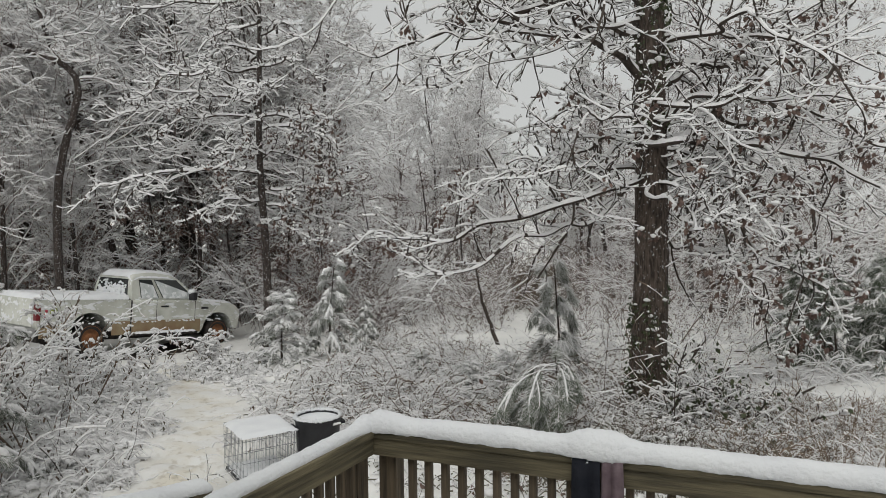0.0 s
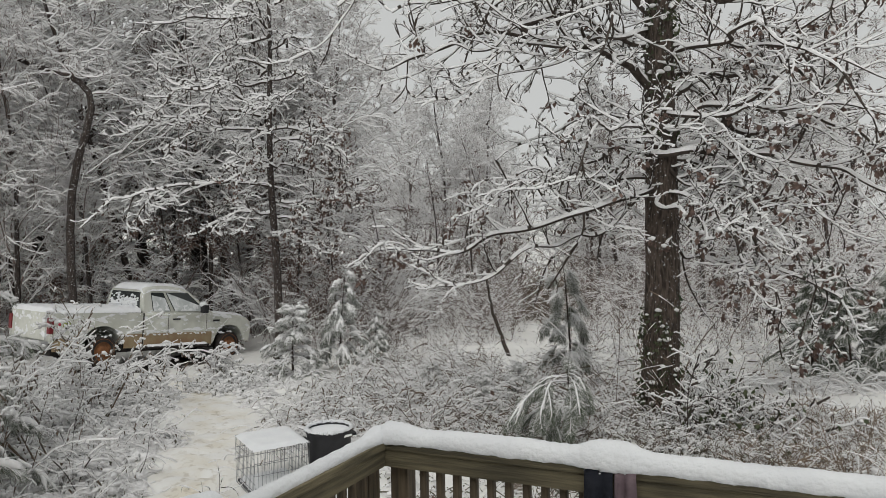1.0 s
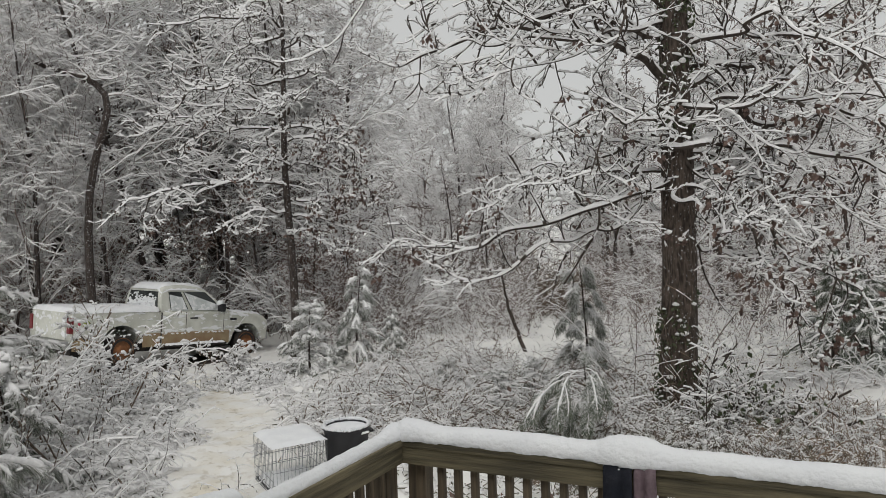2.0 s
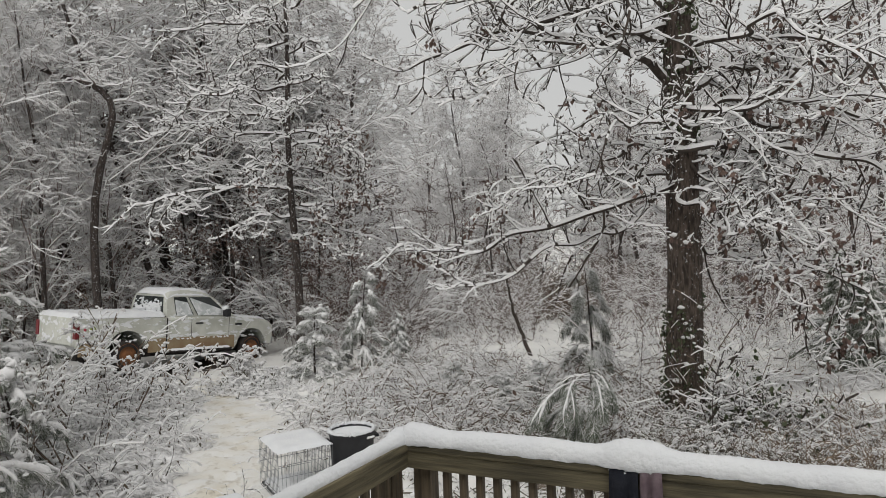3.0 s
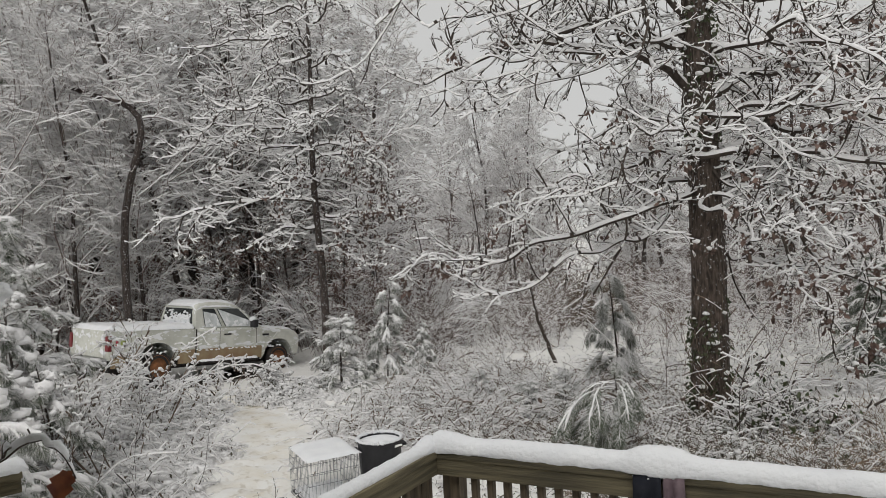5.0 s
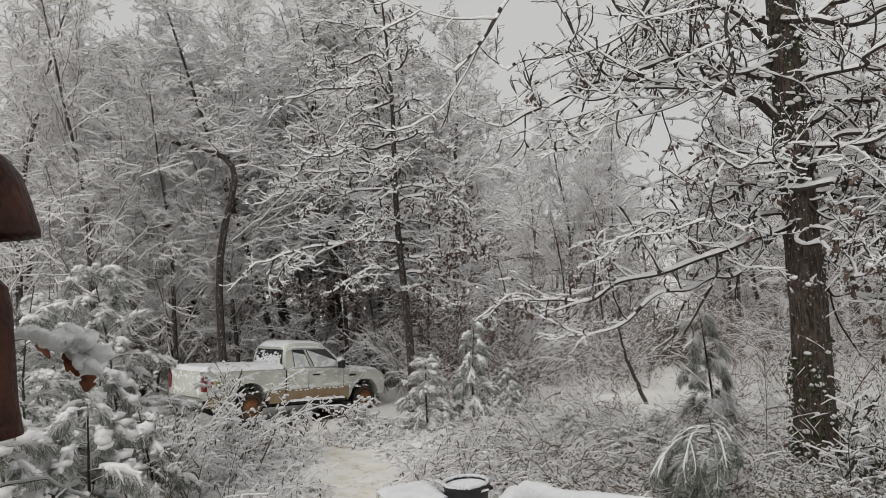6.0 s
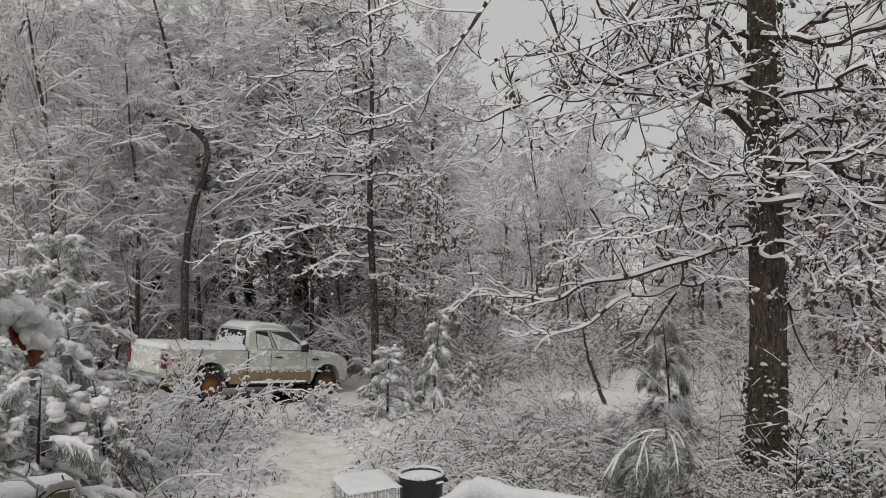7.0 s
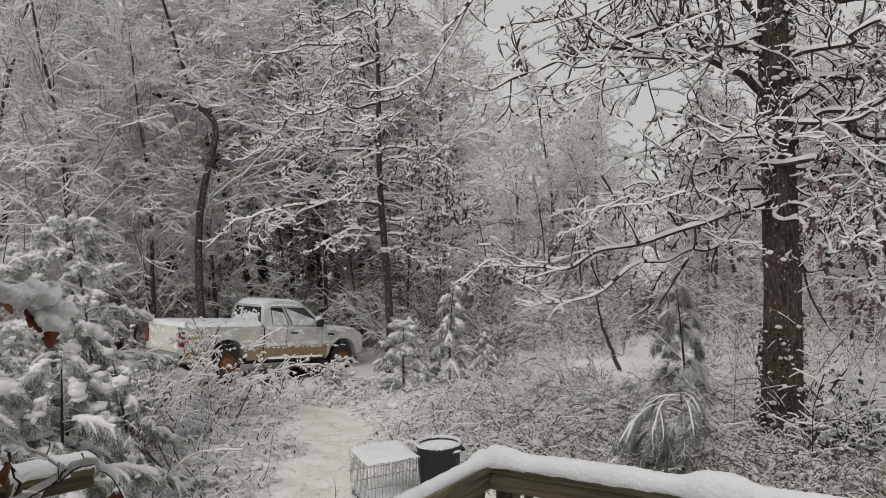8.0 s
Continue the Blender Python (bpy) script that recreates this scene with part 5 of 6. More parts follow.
def plume_pine(seed, height, boughs, label, size=0.15, needles=620, pillow=0.045, girth=0.03, white=0.55, name="young_pine", group="young pines", bend=-0.17, rise=(0.25, 0.7), shoots=8, heavy=0, heap_size=(0.05, 0.12)):
    """A pine whose boughs hang as heavy plumes under pillows of snow. boughs: height, compass angle, length."""
    rng = np.random.default_rng(seed)
    t = thing(name, pose(0, 0, 0), label, "pine", group)
    trunk = grow(rng, np.zeros((1, 3)), np.array([[0.0, 0.0, 1.0]]), np.array([height]), 10, 0.03, 0.05)
    v, f, ix = tubes(rng, [(trunk, girth * np.linspace(1, 0.2, 10)[None])], 6, 0.0)
    part("trunk", quads("trunk", v, f, [BARK], ix * 0), t)
    b = np.array(boughs, float)
    s = b[:, 0] / height * 9
    i = np.minimum(s.astype(int), 8)
    w = (s - i)[:, None]
    p = trunk[0, i] * (1 - w) + trunk[0, i + 1] * w
    az, el = np.radians(b[:, 1]), rng.uniform(rise[0], rise[1], len(b))
    way = np.stack([np.cos(az) * np.cos(el), np.sin(az) * np.cos(el), np.sin(el)], -1)
    sp = grow(rng, p, way, b[:, 2], 9, 0.07, bend)
    v, f, ix = tubes(rng, [(sp, taper(np.full(len(b), girth * 0.25), 9, 0.4))], 4, 0.003)
    part("branchwork", quads("branchwork", v, f, [BARK, TWIG_SNOW], ix), t, kind="stuff")
    g, way, r0, l0 = offspring(rng, sp, taper(np.full(len(b), 0.01), 9, 0.5), b[:, 2], shoots, 0.3, 0.95, (20, 50), 0.6, 0.38)
    side = grow(rng, g, way, l0, 6, 0.08, -0.2)
    top = grow(rng, trunk[:, -2], np.array([[0.1, 0, 1.0]]), np.array([size * 2]), 6, 0.1, -0.05)
    a = needle_fans(rng, sp[:, 2:], size, needles, white, 0.6)
    c = needle_fans(rng, np.concatenate([side, top]), size * 0.85, needles // 4, white, 0.6)
    v, f, ix = joined([a, c])
    part("needles", quads("needles", v, f, [NEEDLE, TWIG_SNOW], ix, smooth=False), t, "grey-green needles hanging under snow", "stuff")
    lie = sp[:, 3:] + UP * 0.01
    fat = pillow * np.array([0.3, 0.7, 0.9, 0.9, 0.7, 0.25])[None] * rng.uniform(0.5, 1.2, (len(b), 1)) * rng.uniform(0.7, 1.2, (len(b), 6))
    slope = unit(lie[:, -1] - lie[:, 0])[:, 2]
    fat = fat * np.clip(1.15 - np.abs(slope), 0.25, 1)[:, None]
    lie2 = side + UP * 0.01
    fat2 = pillow * 0.55 * np.array([0.2, 0.7, 1.0, 0.9, 0.7, 0.25])[None] * rng.uniform(0.3, 1.2, (len(side), 1))
    k = len(b) * 9
    spot = sp[rng.integers(0, len(b), k), rng.integers(3, 9, k)] + rng.normal(0, pillow * 0.9, (k, 3)) * [1, 1, 0.4]
    if heavy:
        # smooth heaps where the plumes lie on one another
        j, q = rng.integers(0, len(b), heavy), rng.integers(4, 8, heavy)
        heap = np.concatenate([spot, sp[j, q] + rng.normal(0, 0.03, (heavy, 3))])
        wide = np.concatenate([pillow * rng.uniform(0.35, 0.8, k), rng.uniform(heap_size[0], heap_size[1], heavy)])
        spot = heap
    else:
        wide = pillow * rng.uniform(0.35, 0.8, k)
    v, f, ix = joined([tubes(rng, [(lie, fat)], 6, pillow * 0.6, limit=0.02, lap=0.5), tubes(rng, [(lie2, fat2)], 6, pillow * 0.4, limit=0.02, lap=0.5), blobs(rng, spot, wide, 0, 0.55)])
    part("snow", quads("snow", v, f, [TWIG_SNOW], ix * 0), t, "pillows of snow on the plumes", "stuff")
    return t


def ring_of_boughs(seed, height, count, reach, low=0.15):
    r = random.Random(seed)
    out = []
    for i in range(count):
        h = height * (low + (0.96 - low) * (i + r.random()) / count)
        out.append((h, i * 137.5 + r.uniform(-25, 25), reach * (1.15 - h / height) ** 0.7 * r.uniform(0.7, 1.15)))
    return out


tall_pine = make_pine(50, 3.7, 1.05, "young pine with snow-bowed tufts", droop=0.3, size=0.12, load=0.042, needles=110, more=5, white=0.6, per=6, clots=3)
place(tall_pine, -6.05, 8.5, 30)
low_pine = plume_pine(51, 2.1, ring_of_boughs(51, 2.1, 30, 0.95), "low bushy pine bent under heavy snow", size=0.13, needles=2300, pillow=0.05, white=0.66, bend=-0.2, shoots=4, heavy=60)
place(low_pine, -4.75, 6.1, 0)
again(tall_pine, -6.0, 6.9, 140, 0.85)
again(low_pine, -5.2, 5.6, 200, 1.0)
again(low_pine, -5.0, 7.6, 90, 0.8)
again(low_pine, -5.9, 7.7, 310, 1.1)
again(tall_pine, -7.3, 8.6, 250, 0.9)
again(low_pine, -6.6, 9.3, 40, 1.05)
mid_pine = make_pine(52, 2.4, 0.8, "young drooping pine white with snow", droop=0.5, size=0.13, needles=70, load=0.026, whorl=0.24, per=6, rise=0.8, more=7, white=0.75)
place(mid_pine, 9.3, 15.6, 0)
soft_pine = plume_pine(57, 2.3, ring_of_boughs(57, 2.3, 22, 0.8), "young pine with round drooping plumes white with snow", size=0.16, needles=1300, pillow=0.05, white=0.74, bend=-0.22, heavy=12, shoots=5, heap_size=(0.04, 0.075))
place(soft_pine, -2.6, 16.3, 0)
small_pine = make_pine(53, 1.6, 0.72, "small snow-clotted pine sapling", droop=0.3, load=0.036, size=0.10, whorl=0.16, needles=90, white=0.7, per=7, more=6, clots=2)
place(small_pine, -3.45, 15.3)
again(soft_pine, -1.75, 15.9, 60, 0.55)
again(small_pine, 0.4, 10.6, 200, 0.5)
again(small_pine, 1.0, 11.6, 90, 0.55)
again(small_pine, -0.4, 12.5, 130, 0.5)
bowed = plume_pine(54, 1.12, [(1.0, 176, 1.0), (0.95, 202, 1.1), (1.02, 228, 1.0), (0.9, 262, 0.9), (1.05, 310, 0.55), (0.75, 215, 0.95), (1.0, 150, 0.8), (0.7, 245, 0.8), (0.9, 20, 0.5), (1.0, 280, 0.8), (0.8, 185, 0.8)],
                   "young pine whose long plumes are bowed down by wet snow", size=0.115, needles=5200, pillow=0.024, white=0.40, bend=-0.3, rise=(0.35, 0.65), shoots=2)
place(bowed, 1.42, 9.0, 0)
droop_pine = plume_pine(58, 2.5, ring_of_boughs(58, 2.5, 19, 0.85, 0.2), "grey-green drooping young pine lightly dusted with snow", size=0.18, needles=1500, pillow=0.012, white=0.78, bend=-0.26, rise=(0.3, 0.8), shoots=3)
place(droop_pine, 2.15, 13.2, 0)
dark_pine = plume_pine(56, 2.2, ring_of_boughs(56, 2.2, 26, 0.85), "dark green young pine with a little snow", size=0.14, needles=420, pillow=0.02, white=0.3)
place(dark_pine, 7.0, 14.2, 0)
for x, y, a, s in ((7.5, 13.7, 110, 0.95), (8.1, 13.2, 210, 1.05), (7.2, 14.6, 300, 1.1), (8.8, 13.9, 50, 1.0), (8.6, 12.6, 150, 0.9), (9.5, 13.2, 260, 1.1)):
    again(dark_pine, x, y, a, s)
for x, y, a, s in ((8.7, 16.8, 300, 1.0), (10.4, 15.2, 50, 0.9)):
    again(mid_pine, x, y, a, s)
wood_pine = make_pine(55, 15.0, 3.2, "tall dark pine standing among bare trees", size=0.5, needles=36, whorl=0.75, per=7, first=0.3, load=0.09, girth=0.2, name="tall_pine", white=0.7, group="tall pines", droop=0.25, more=5)
place(wood_pine, -9.8, 27.2)
again(wood_pine, -15.6, 23.4, 190, 0.92)
again(wood_pine, -7.6, 31.0, 250, 0.95)


# ------------------------------------------------------------------ undergrowth
def thicket(name, seed, spots, lo, hi, label, mats, lift=-0.16, side=3, r=0.0028, snow=0.014, leaf=0.0, lumps=0.0, lean=0.5, lump=0.04, n=7, wander=0.14, cover=1.0, mounds=0, wrap=-18, foliage=None, shoot=0.38, spread=(25, 70), pads=0, pad=(0.05, 0.13), thick=0.008):
    """Arching stems with side shoots that grow from the given (x, y) places; one object, as nobody could count them."""
    rng = np.random.default_rng(seed)
    x, y = spots
    m = len(x)
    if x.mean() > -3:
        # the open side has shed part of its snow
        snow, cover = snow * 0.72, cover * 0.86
    p = np.stack([x, y, level(x, y) - 0.03], -1)
    way = np.concatenate([rng.normal(0, lean, (m, 2)), np.ones((m, 1))], 1)
    ln = rng.uniform(lo, hi, m)
    st = grow(rng, p, way, ln, n, wander, lift * rng.uniform(0.3, 1.6, m))
    st[..., 2] = np.maximum(st[..., 2], level(st[..., 0], st[..., 1]) + 0.01)
    sr = taper(np.full(m, r * 1.4), n, 0.5)
    q, qw, qr, ql = offspring(rng, st, sr, ln, side, 0.25, 1.0, spread, 0.2, shoot)
    ch = grow(rng, q, qw, ql, 4, 0.12 + wander, lift * 1.0)
    a = tubes(rng, [(st, sr)], 4, snow, cover=cover, wrap=wrap)
    b = tubes(rng, [(ch, taper(np.maximum(qr, r * 0.8), 4, 0.6))], 3, snow * 0.9, cover=cover)
    sets = [a, b]
    tip = ch[:, -1]
    if leaf:
        pick = tip[rng.random(len(tip)) < leaf]
        sets.append(leaves(rng, pick, 0.09, index=2))
    if lumps:
        pick = tip[rng.random(len(tip)) < lumps]
        sets.append(blobs(rng, pick, lump, 1, 0.5))
    if pads:
        # curled leaves, each under its own pad of snow
        k = len(ch) * pads
        at = ch[rng.integers(0, len(ch), k), rng.integers(1, 4, k)]
        az, el = rng.uniform(0, 2 * np.pi, k), rng.uniform(-0.7, 0.5, k)
        d = np.stack([np.cos(az) * np.cos(el), np.sin(az) * np.cos(el), np.sin(el)], -1)
        lf = grow(rng, at, d, rng.uniform(pad[0], pad[1], k), 3, 0.2, -0.35)
        girth = thick * np.array([0.6, 1.1, 0.5])[None, :] * rng.uniform(0.6, 1.4, (k, 1))
        sets.append(tubes(rng, [(lf, girth)], 3, snow * 1.2, limit=0.02, lap=0.7, wrap=-42))
    if mounds:
        pick = st[rng.integers(0, m, mounds), rng.integers(1, n, mounds)]
        pick[:, 2] = level(pick[:, 0], pick[:, 1]) + (pick[:, 2] - level(pick[:, 0], pick[:, 1])) * rng.uniform(0.2, 0.9, mounds)
        sets.append(blobs(rng, pick, rng.uniform(0.03, 0.085, mounds), 1, 0.42))
    v, f, ix = joined(sets)
    return tagged(new(name, quads(name, v, f, mats + [foliage or LEAF], ix)), label, "undergrowth", kind="stuff")


def tussocks(name, seed, hubs, blades, lo, hi, label, mats, snow=0.03, r=0.003, wrap=-35, lift=-0.3, n=9, shoots=2, clots=4, clot=(0.02, 0.06)):
    """Tufts of long grass and weeds bent over in arcs by the snow on them, hollow and dark beneath."""
    rng = np.random.default_rng(seed)
    x, y = hubs
    m = len(x)
    size = np.repeat(rng.uniform(lo, hi, m), blades)
    snow = snow * 0.75
    hx, hy = np.repeat(x, blades), np.repeat(y, blades)
    p = np.stack([hx, hy, level(hx, hy)], -1) + rng.normal(0, 0.05, (m * blades, 3)) * [1, 1, 0]
    az = rng.uniform(0, 2 * np.pi, m * blades) + np.repeat(rng.uniform(0, 6.28, m), blades)
    el = np.radians(rng.uniform(35, 80, m * blades))
    way = np.stack([np.cos(az) * np.cos(el), np.sin(az) * np.cos(el), np.sin(el)], -1)
    st = grow(rng, p, way, size * rng.uniform(0.6, 1.2, m * blades), n, 0.09, lift * rng.uniform(0.7, 1.4, m * blades))
    st[..., 2] = np.maximum(st[..., 2], level(st[..., 0], st[..., 1]) + 0.01)
    a = tubes(rng, [(st, taper(np.full(m * blades, r * 1.3), n, 0.5))], 4, snow, wrap=wrap, steep=0.93)
    q, qw, qr, ql = offspring(rng, st, taper(np.full(m * blades, r), n, 0.5), size, shoots, 0.35, 1.0, (20, 60), 0.3, 0.3)
    ch = grow(rng, q, qw, ql, 4, 0.2, lift)
    ch[..., 2] = np.maximum(ch[..., 2], level(ch[..., 0], ch[..., 1]) + 0.01)
    b = tubes(rng, [(ch, taper(np.maximum(qr, r * 0.7), 4, 0.6))], 3, snow * 0.8)
    top = st[rng.integers(0, len(st), m * clots), rng.integers(2, n - 2, m * clots)]
    c = blobs(rng, top, rng.uniform(clot[0], clot[1], m * clots), 1, 0.5)
    v, f, ix = joined([a, b, c])
    return tagged(new(name, quads(name, v, f, mats, ix)), label, "undergrowth", kind="stuff")


def scatter(seed, m, x0, x1, y0, y1, clear=0.75, gaps=-0.25):
    """Random places in a rectangle, clumped, off the path, the clearings, the crate and the truck's stand."""
    rng = np.random.default_rng(seed)
    x, y = rng.uniform(x0, x1, m * 4), rng.uniform(y0, y1, m * 4)
    ok = path_distance(x, y) > clear + 0.25 * bumps(x, y, 2.3, 5)
    ok &= np.hypot((x + 7.4) / 3.4, (y - 17.6) / 2.3) > 1
    ok &= ~((x > -2.6) & (x < -0.9) & (y > 7.0) & (y < 8.9))
    ok &= np.hypot((x + 7.2) / 1.9, (y - 20.2) / 2.2) > 1
    ok &= np.hypot((x - 1.7) / 1.5, (y - 18.2) / 2.0) > 1
    ok &= (np.hypot(x + 2.6, y - 15.6) > 0.9) & (np.hypot(x + 3.4, y - 14.8) > 0.8)
    ok &= np.hypot((x - 1.25) / 0.6, (y - 15.6) / 1.6) > 1
    ok &= np.hypot((x - 6.4) / 2.7, (y - 11.5) / 1.1) > 1
    ok &= ~((x > 0.085 * y) & (x < 0.15 * y) & (y > 20.5))
    ok &= bumps(x, y, 1.1, seed) + rng.uniform(-0.6, 0.6, m * 4) > gaps
    return x[ok][:m], y[ok][:m]


STEMS = [STEM, TWIG_SNOW]
LEAFY = [LEAF_DULL, TWIG_SNOW]
thicket("snowy_weeds", 79, scatter(79, 1250, -8.8, -3.1, 5.2, 15.2, clear=0.62, gaps=-0.5), 0.12, 0.36, "low leafy weeds flattened and clotted by wet snow", LEAFY, snow=0.024, n=5, side=5, shoot=0.4, pads=2, lift=-0.3, lean=0.9, wander=0.25, mounds=3000)
thicket("bramble_thicket", 60, scatter(60, 110, -8.5, -3.3, 8.6, 14.0), 0.4, 0.95, "tangled snow-laden brambles arching over the weeds", STEMS, lumps=0.25, snow=0.034, lift=-0.5, lean=1.3, lump=0.028, side=6, wander=0.3, n=8, wrap=-30, shoot=0.28)
thicket("snowy_weeds", 92, scatter(92, 560, -6.8, -3.3, 5.4, 10.6, clear=0.6, gaps=-0.8), 0.10, 0.32, "weeds pressed flat under lumps of wet snow", LEAFY, snow=0.028, n=4, side=4, shoot=0.5, pads=3, lift=-0.35, lean=1.1, wander=0.25, mounds=2300)
tussocks("snowy_tussocks", 75, scatter(75, 85, -7.5, -3.2, 6.2, 13.6, clear=0.75), 18, 0.35, 0.7, "grass tussocks bowed into arcs by heavy snow", STEMS, snow=0.036, clots=7, clot=(0.025, 0.07))
thicket("clotted_shrub", 80, (np.random.default_rng(80).normal(-6.0, 0.55, 22), np.random.default_rng(81).normal(10.8, 0.7, 22)), 1.4, 2.5, "leafy shrub stems beside the truck, clots of snow at every tip", STEMS, lift=-0.05, lumps=0.3, snow=0.034, side=15, pads=2, pad=(0.03, 0.075), thick=0.007, leaf=0.03, lump=0.024, lean=0.25, wander=0.27, r=0.0032, shoot=0.2)
thicket("clotted_shrub", 101, (np.random.default_rng(101).normal(-5.0, 0.25, 16), np.random.default_rng(102).normal(7.8, 0.3, 16)), 1.1, 2.5, "upright grey-brown shrub between the pines and the path, clotted with snow", STEMS, lift=-0.01, lumps=0.2, snow=0.024, side=16, pads=2, pad=(0.025, 0.06), thick=0.006, lump=0.02, lean=0.2, wander=0.16, r=0.0033, shoot=0.2)
thicket("clotted_shrub", 87, (np.random.default_rng(87).normal(-5.95, 0.4, 26), np.random.default_rng(88).normal(12.2, 0.4, 26)), 0.8, 1.3, "snow-clotted weeds in front of the truck's rear wheel", STEMS, lift=-0.08, lumps=0.3, snow=0.034, side=11, pads=2, lump=0.03, lean=0.35, wander=0.22, shoot=0.28)
thicket("clotted_shrub", 94, (np.random.default_rng(94).normal(-5.2, 0.14, 12), np.random.default_rng(95).normal(15.6, 0.14, 12)), 0.5, 0.95, "small snow-clotted shrub before the truck's front wheel", STEMS, lift=-0.06, lumps=0.4, snow=0.028, side=14, pads=2, pad=(0.04, 0.09), lump=0.035, lean=0.2, wander=0.18, shoot=0.3)
thicket("snowy_weeds", 96, (np.random.default_rng(96).uniform(-5.4, -3.7, 260), np.random.default_rng(97).uniform(13.6, 16.0, 260)), 0.2, 0.5, "mounded weeds heavy with snow beside the path", LEAFY, snow=0.024, n=5, side=5, shoot=0.4, pads=2, pad=(0.05, 0.1), lift=-0.28, lean=0.8, wander=0.25, mounds=120)
thicket("clotted_shrub", 86, scatter(86, 36, -8.8, -4.8, 9.2, 13.8, clear=0.9), 0.4, 0.85, "leafy weeds standing higher than the rest, clotted with snow", STEMS, lift=-0.14, lumps=0.3, snow=0.034, side=10, pads=2, lump=0.03, lean=0.5, wander=0.22, shoot=0.28)
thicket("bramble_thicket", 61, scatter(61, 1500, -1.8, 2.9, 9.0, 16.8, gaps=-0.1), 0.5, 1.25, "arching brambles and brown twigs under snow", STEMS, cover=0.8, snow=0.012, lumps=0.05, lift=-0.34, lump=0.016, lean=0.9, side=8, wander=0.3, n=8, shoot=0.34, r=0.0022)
tussocks("snowy_tussocks", 76, scatter(76, 150, -2.6, 2.8, 9.2, 16.0, gaps=-0.2), 18, 0.45, 0.95, "brown grass tussocks arched over under snow", [TAWNY, TWIG_SNOW], snow=0.018, wrap=0)
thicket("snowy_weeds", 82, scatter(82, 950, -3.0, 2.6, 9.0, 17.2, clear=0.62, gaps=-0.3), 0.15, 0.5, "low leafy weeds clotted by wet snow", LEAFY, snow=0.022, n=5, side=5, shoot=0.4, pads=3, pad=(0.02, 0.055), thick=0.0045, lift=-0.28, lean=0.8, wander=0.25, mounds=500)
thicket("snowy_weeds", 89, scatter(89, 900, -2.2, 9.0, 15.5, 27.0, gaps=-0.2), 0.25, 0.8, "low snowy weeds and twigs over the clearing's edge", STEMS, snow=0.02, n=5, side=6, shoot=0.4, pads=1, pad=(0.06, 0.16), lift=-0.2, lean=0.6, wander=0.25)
thicket("clotted_shrub", 83, scatter(83, 60, -2.6, -0.2, 9.3, 12.5, clear=0.8), 0.4, 0.95, "leafy weeds behind the bin clotted with snow", STEMS, lift=-0.12, lumps=0.3, snow=0.024, side=11, pads=3, pad=(0.02, 0.055), thick=0.0045, lump=0.024, lean=0.6, wander=0.25, shoot=0.3)
tussocks("flattened_grass", 84, scatter(84, 90, 4.4, 9.4, 11.8, 13.4, gaps=-0.6), 16, 0.4, 0.9, "long grass laid flat under a white crust", [TAWNY, TWIG_SNOW], snow=0.04, lift=-0.5, n=6)
tussocks("dry_grass", 85, scatter(85, 210, 3.4, 7.4, 6.8, 10.2, gaps=-0.4), 18, 0.25, 0.6, "tawny grass tufts standing through the snow", [TAWNY, TWIG_SNOW], snow=0.010, wrap=10, lift=-0.16, clots=1, n=6)
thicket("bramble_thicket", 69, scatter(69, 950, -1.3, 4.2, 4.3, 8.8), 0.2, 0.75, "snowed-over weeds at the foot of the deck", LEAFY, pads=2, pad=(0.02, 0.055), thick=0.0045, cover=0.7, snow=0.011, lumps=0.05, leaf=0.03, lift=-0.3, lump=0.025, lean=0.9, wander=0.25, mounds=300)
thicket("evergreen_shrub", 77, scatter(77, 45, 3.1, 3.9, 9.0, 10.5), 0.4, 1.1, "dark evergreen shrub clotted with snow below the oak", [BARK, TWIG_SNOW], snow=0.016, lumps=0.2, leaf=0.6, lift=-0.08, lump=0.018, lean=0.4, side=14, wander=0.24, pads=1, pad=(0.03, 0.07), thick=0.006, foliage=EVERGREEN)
thicket("young_saplings", 70, scatter(70, 80, -4.6, -1.2, 16.8, 21.5), 0.6, 1.9, "crowded bare saplings white with snow", [BARK_HAZED, TWIG_SNOW], snow=0.014, leaf=0.02, lift=0.0, lean=0.18, side=16, r=0.0028, cover=0.8, spread=(20, 50), wander=0.16)
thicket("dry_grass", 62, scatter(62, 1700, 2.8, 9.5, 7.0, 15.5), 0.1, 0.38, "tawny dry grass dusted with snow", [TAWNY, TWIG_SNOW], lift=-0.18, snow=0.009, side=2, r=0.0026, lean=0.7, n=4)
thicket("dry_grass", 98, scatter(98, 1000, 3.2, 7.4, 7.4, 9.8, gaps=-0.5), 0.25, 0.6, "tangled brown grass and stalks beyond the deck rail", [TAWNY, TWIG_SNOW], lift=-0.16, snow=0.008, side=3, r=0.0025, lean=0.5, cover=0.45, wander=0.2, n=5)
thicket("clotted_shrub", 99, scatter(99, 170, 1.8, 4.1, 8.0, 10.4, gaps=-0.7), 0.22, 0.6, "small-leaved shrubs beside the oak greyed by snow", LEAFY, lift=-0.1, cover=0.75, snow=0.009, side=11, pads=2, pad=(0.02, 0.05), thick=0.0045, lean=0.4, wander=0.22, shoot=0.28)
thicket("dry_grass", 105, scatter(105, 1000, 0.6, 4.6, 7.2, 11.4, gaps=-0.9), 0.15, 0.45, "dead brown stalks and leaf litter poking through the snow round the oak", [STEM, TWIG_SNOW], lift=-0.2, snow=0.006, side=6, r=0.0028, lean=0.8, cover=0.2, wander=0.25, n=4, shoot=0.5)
thicket("tall_weeds", 64, scatter(64, 16, -5.2, -3.5, 5.4, 8.6), 0.6, 1.2, "bare dark weed stalks by the path", [BARK, TWIG_SNOW], lift=-0.04, snow=0.008, side=2)
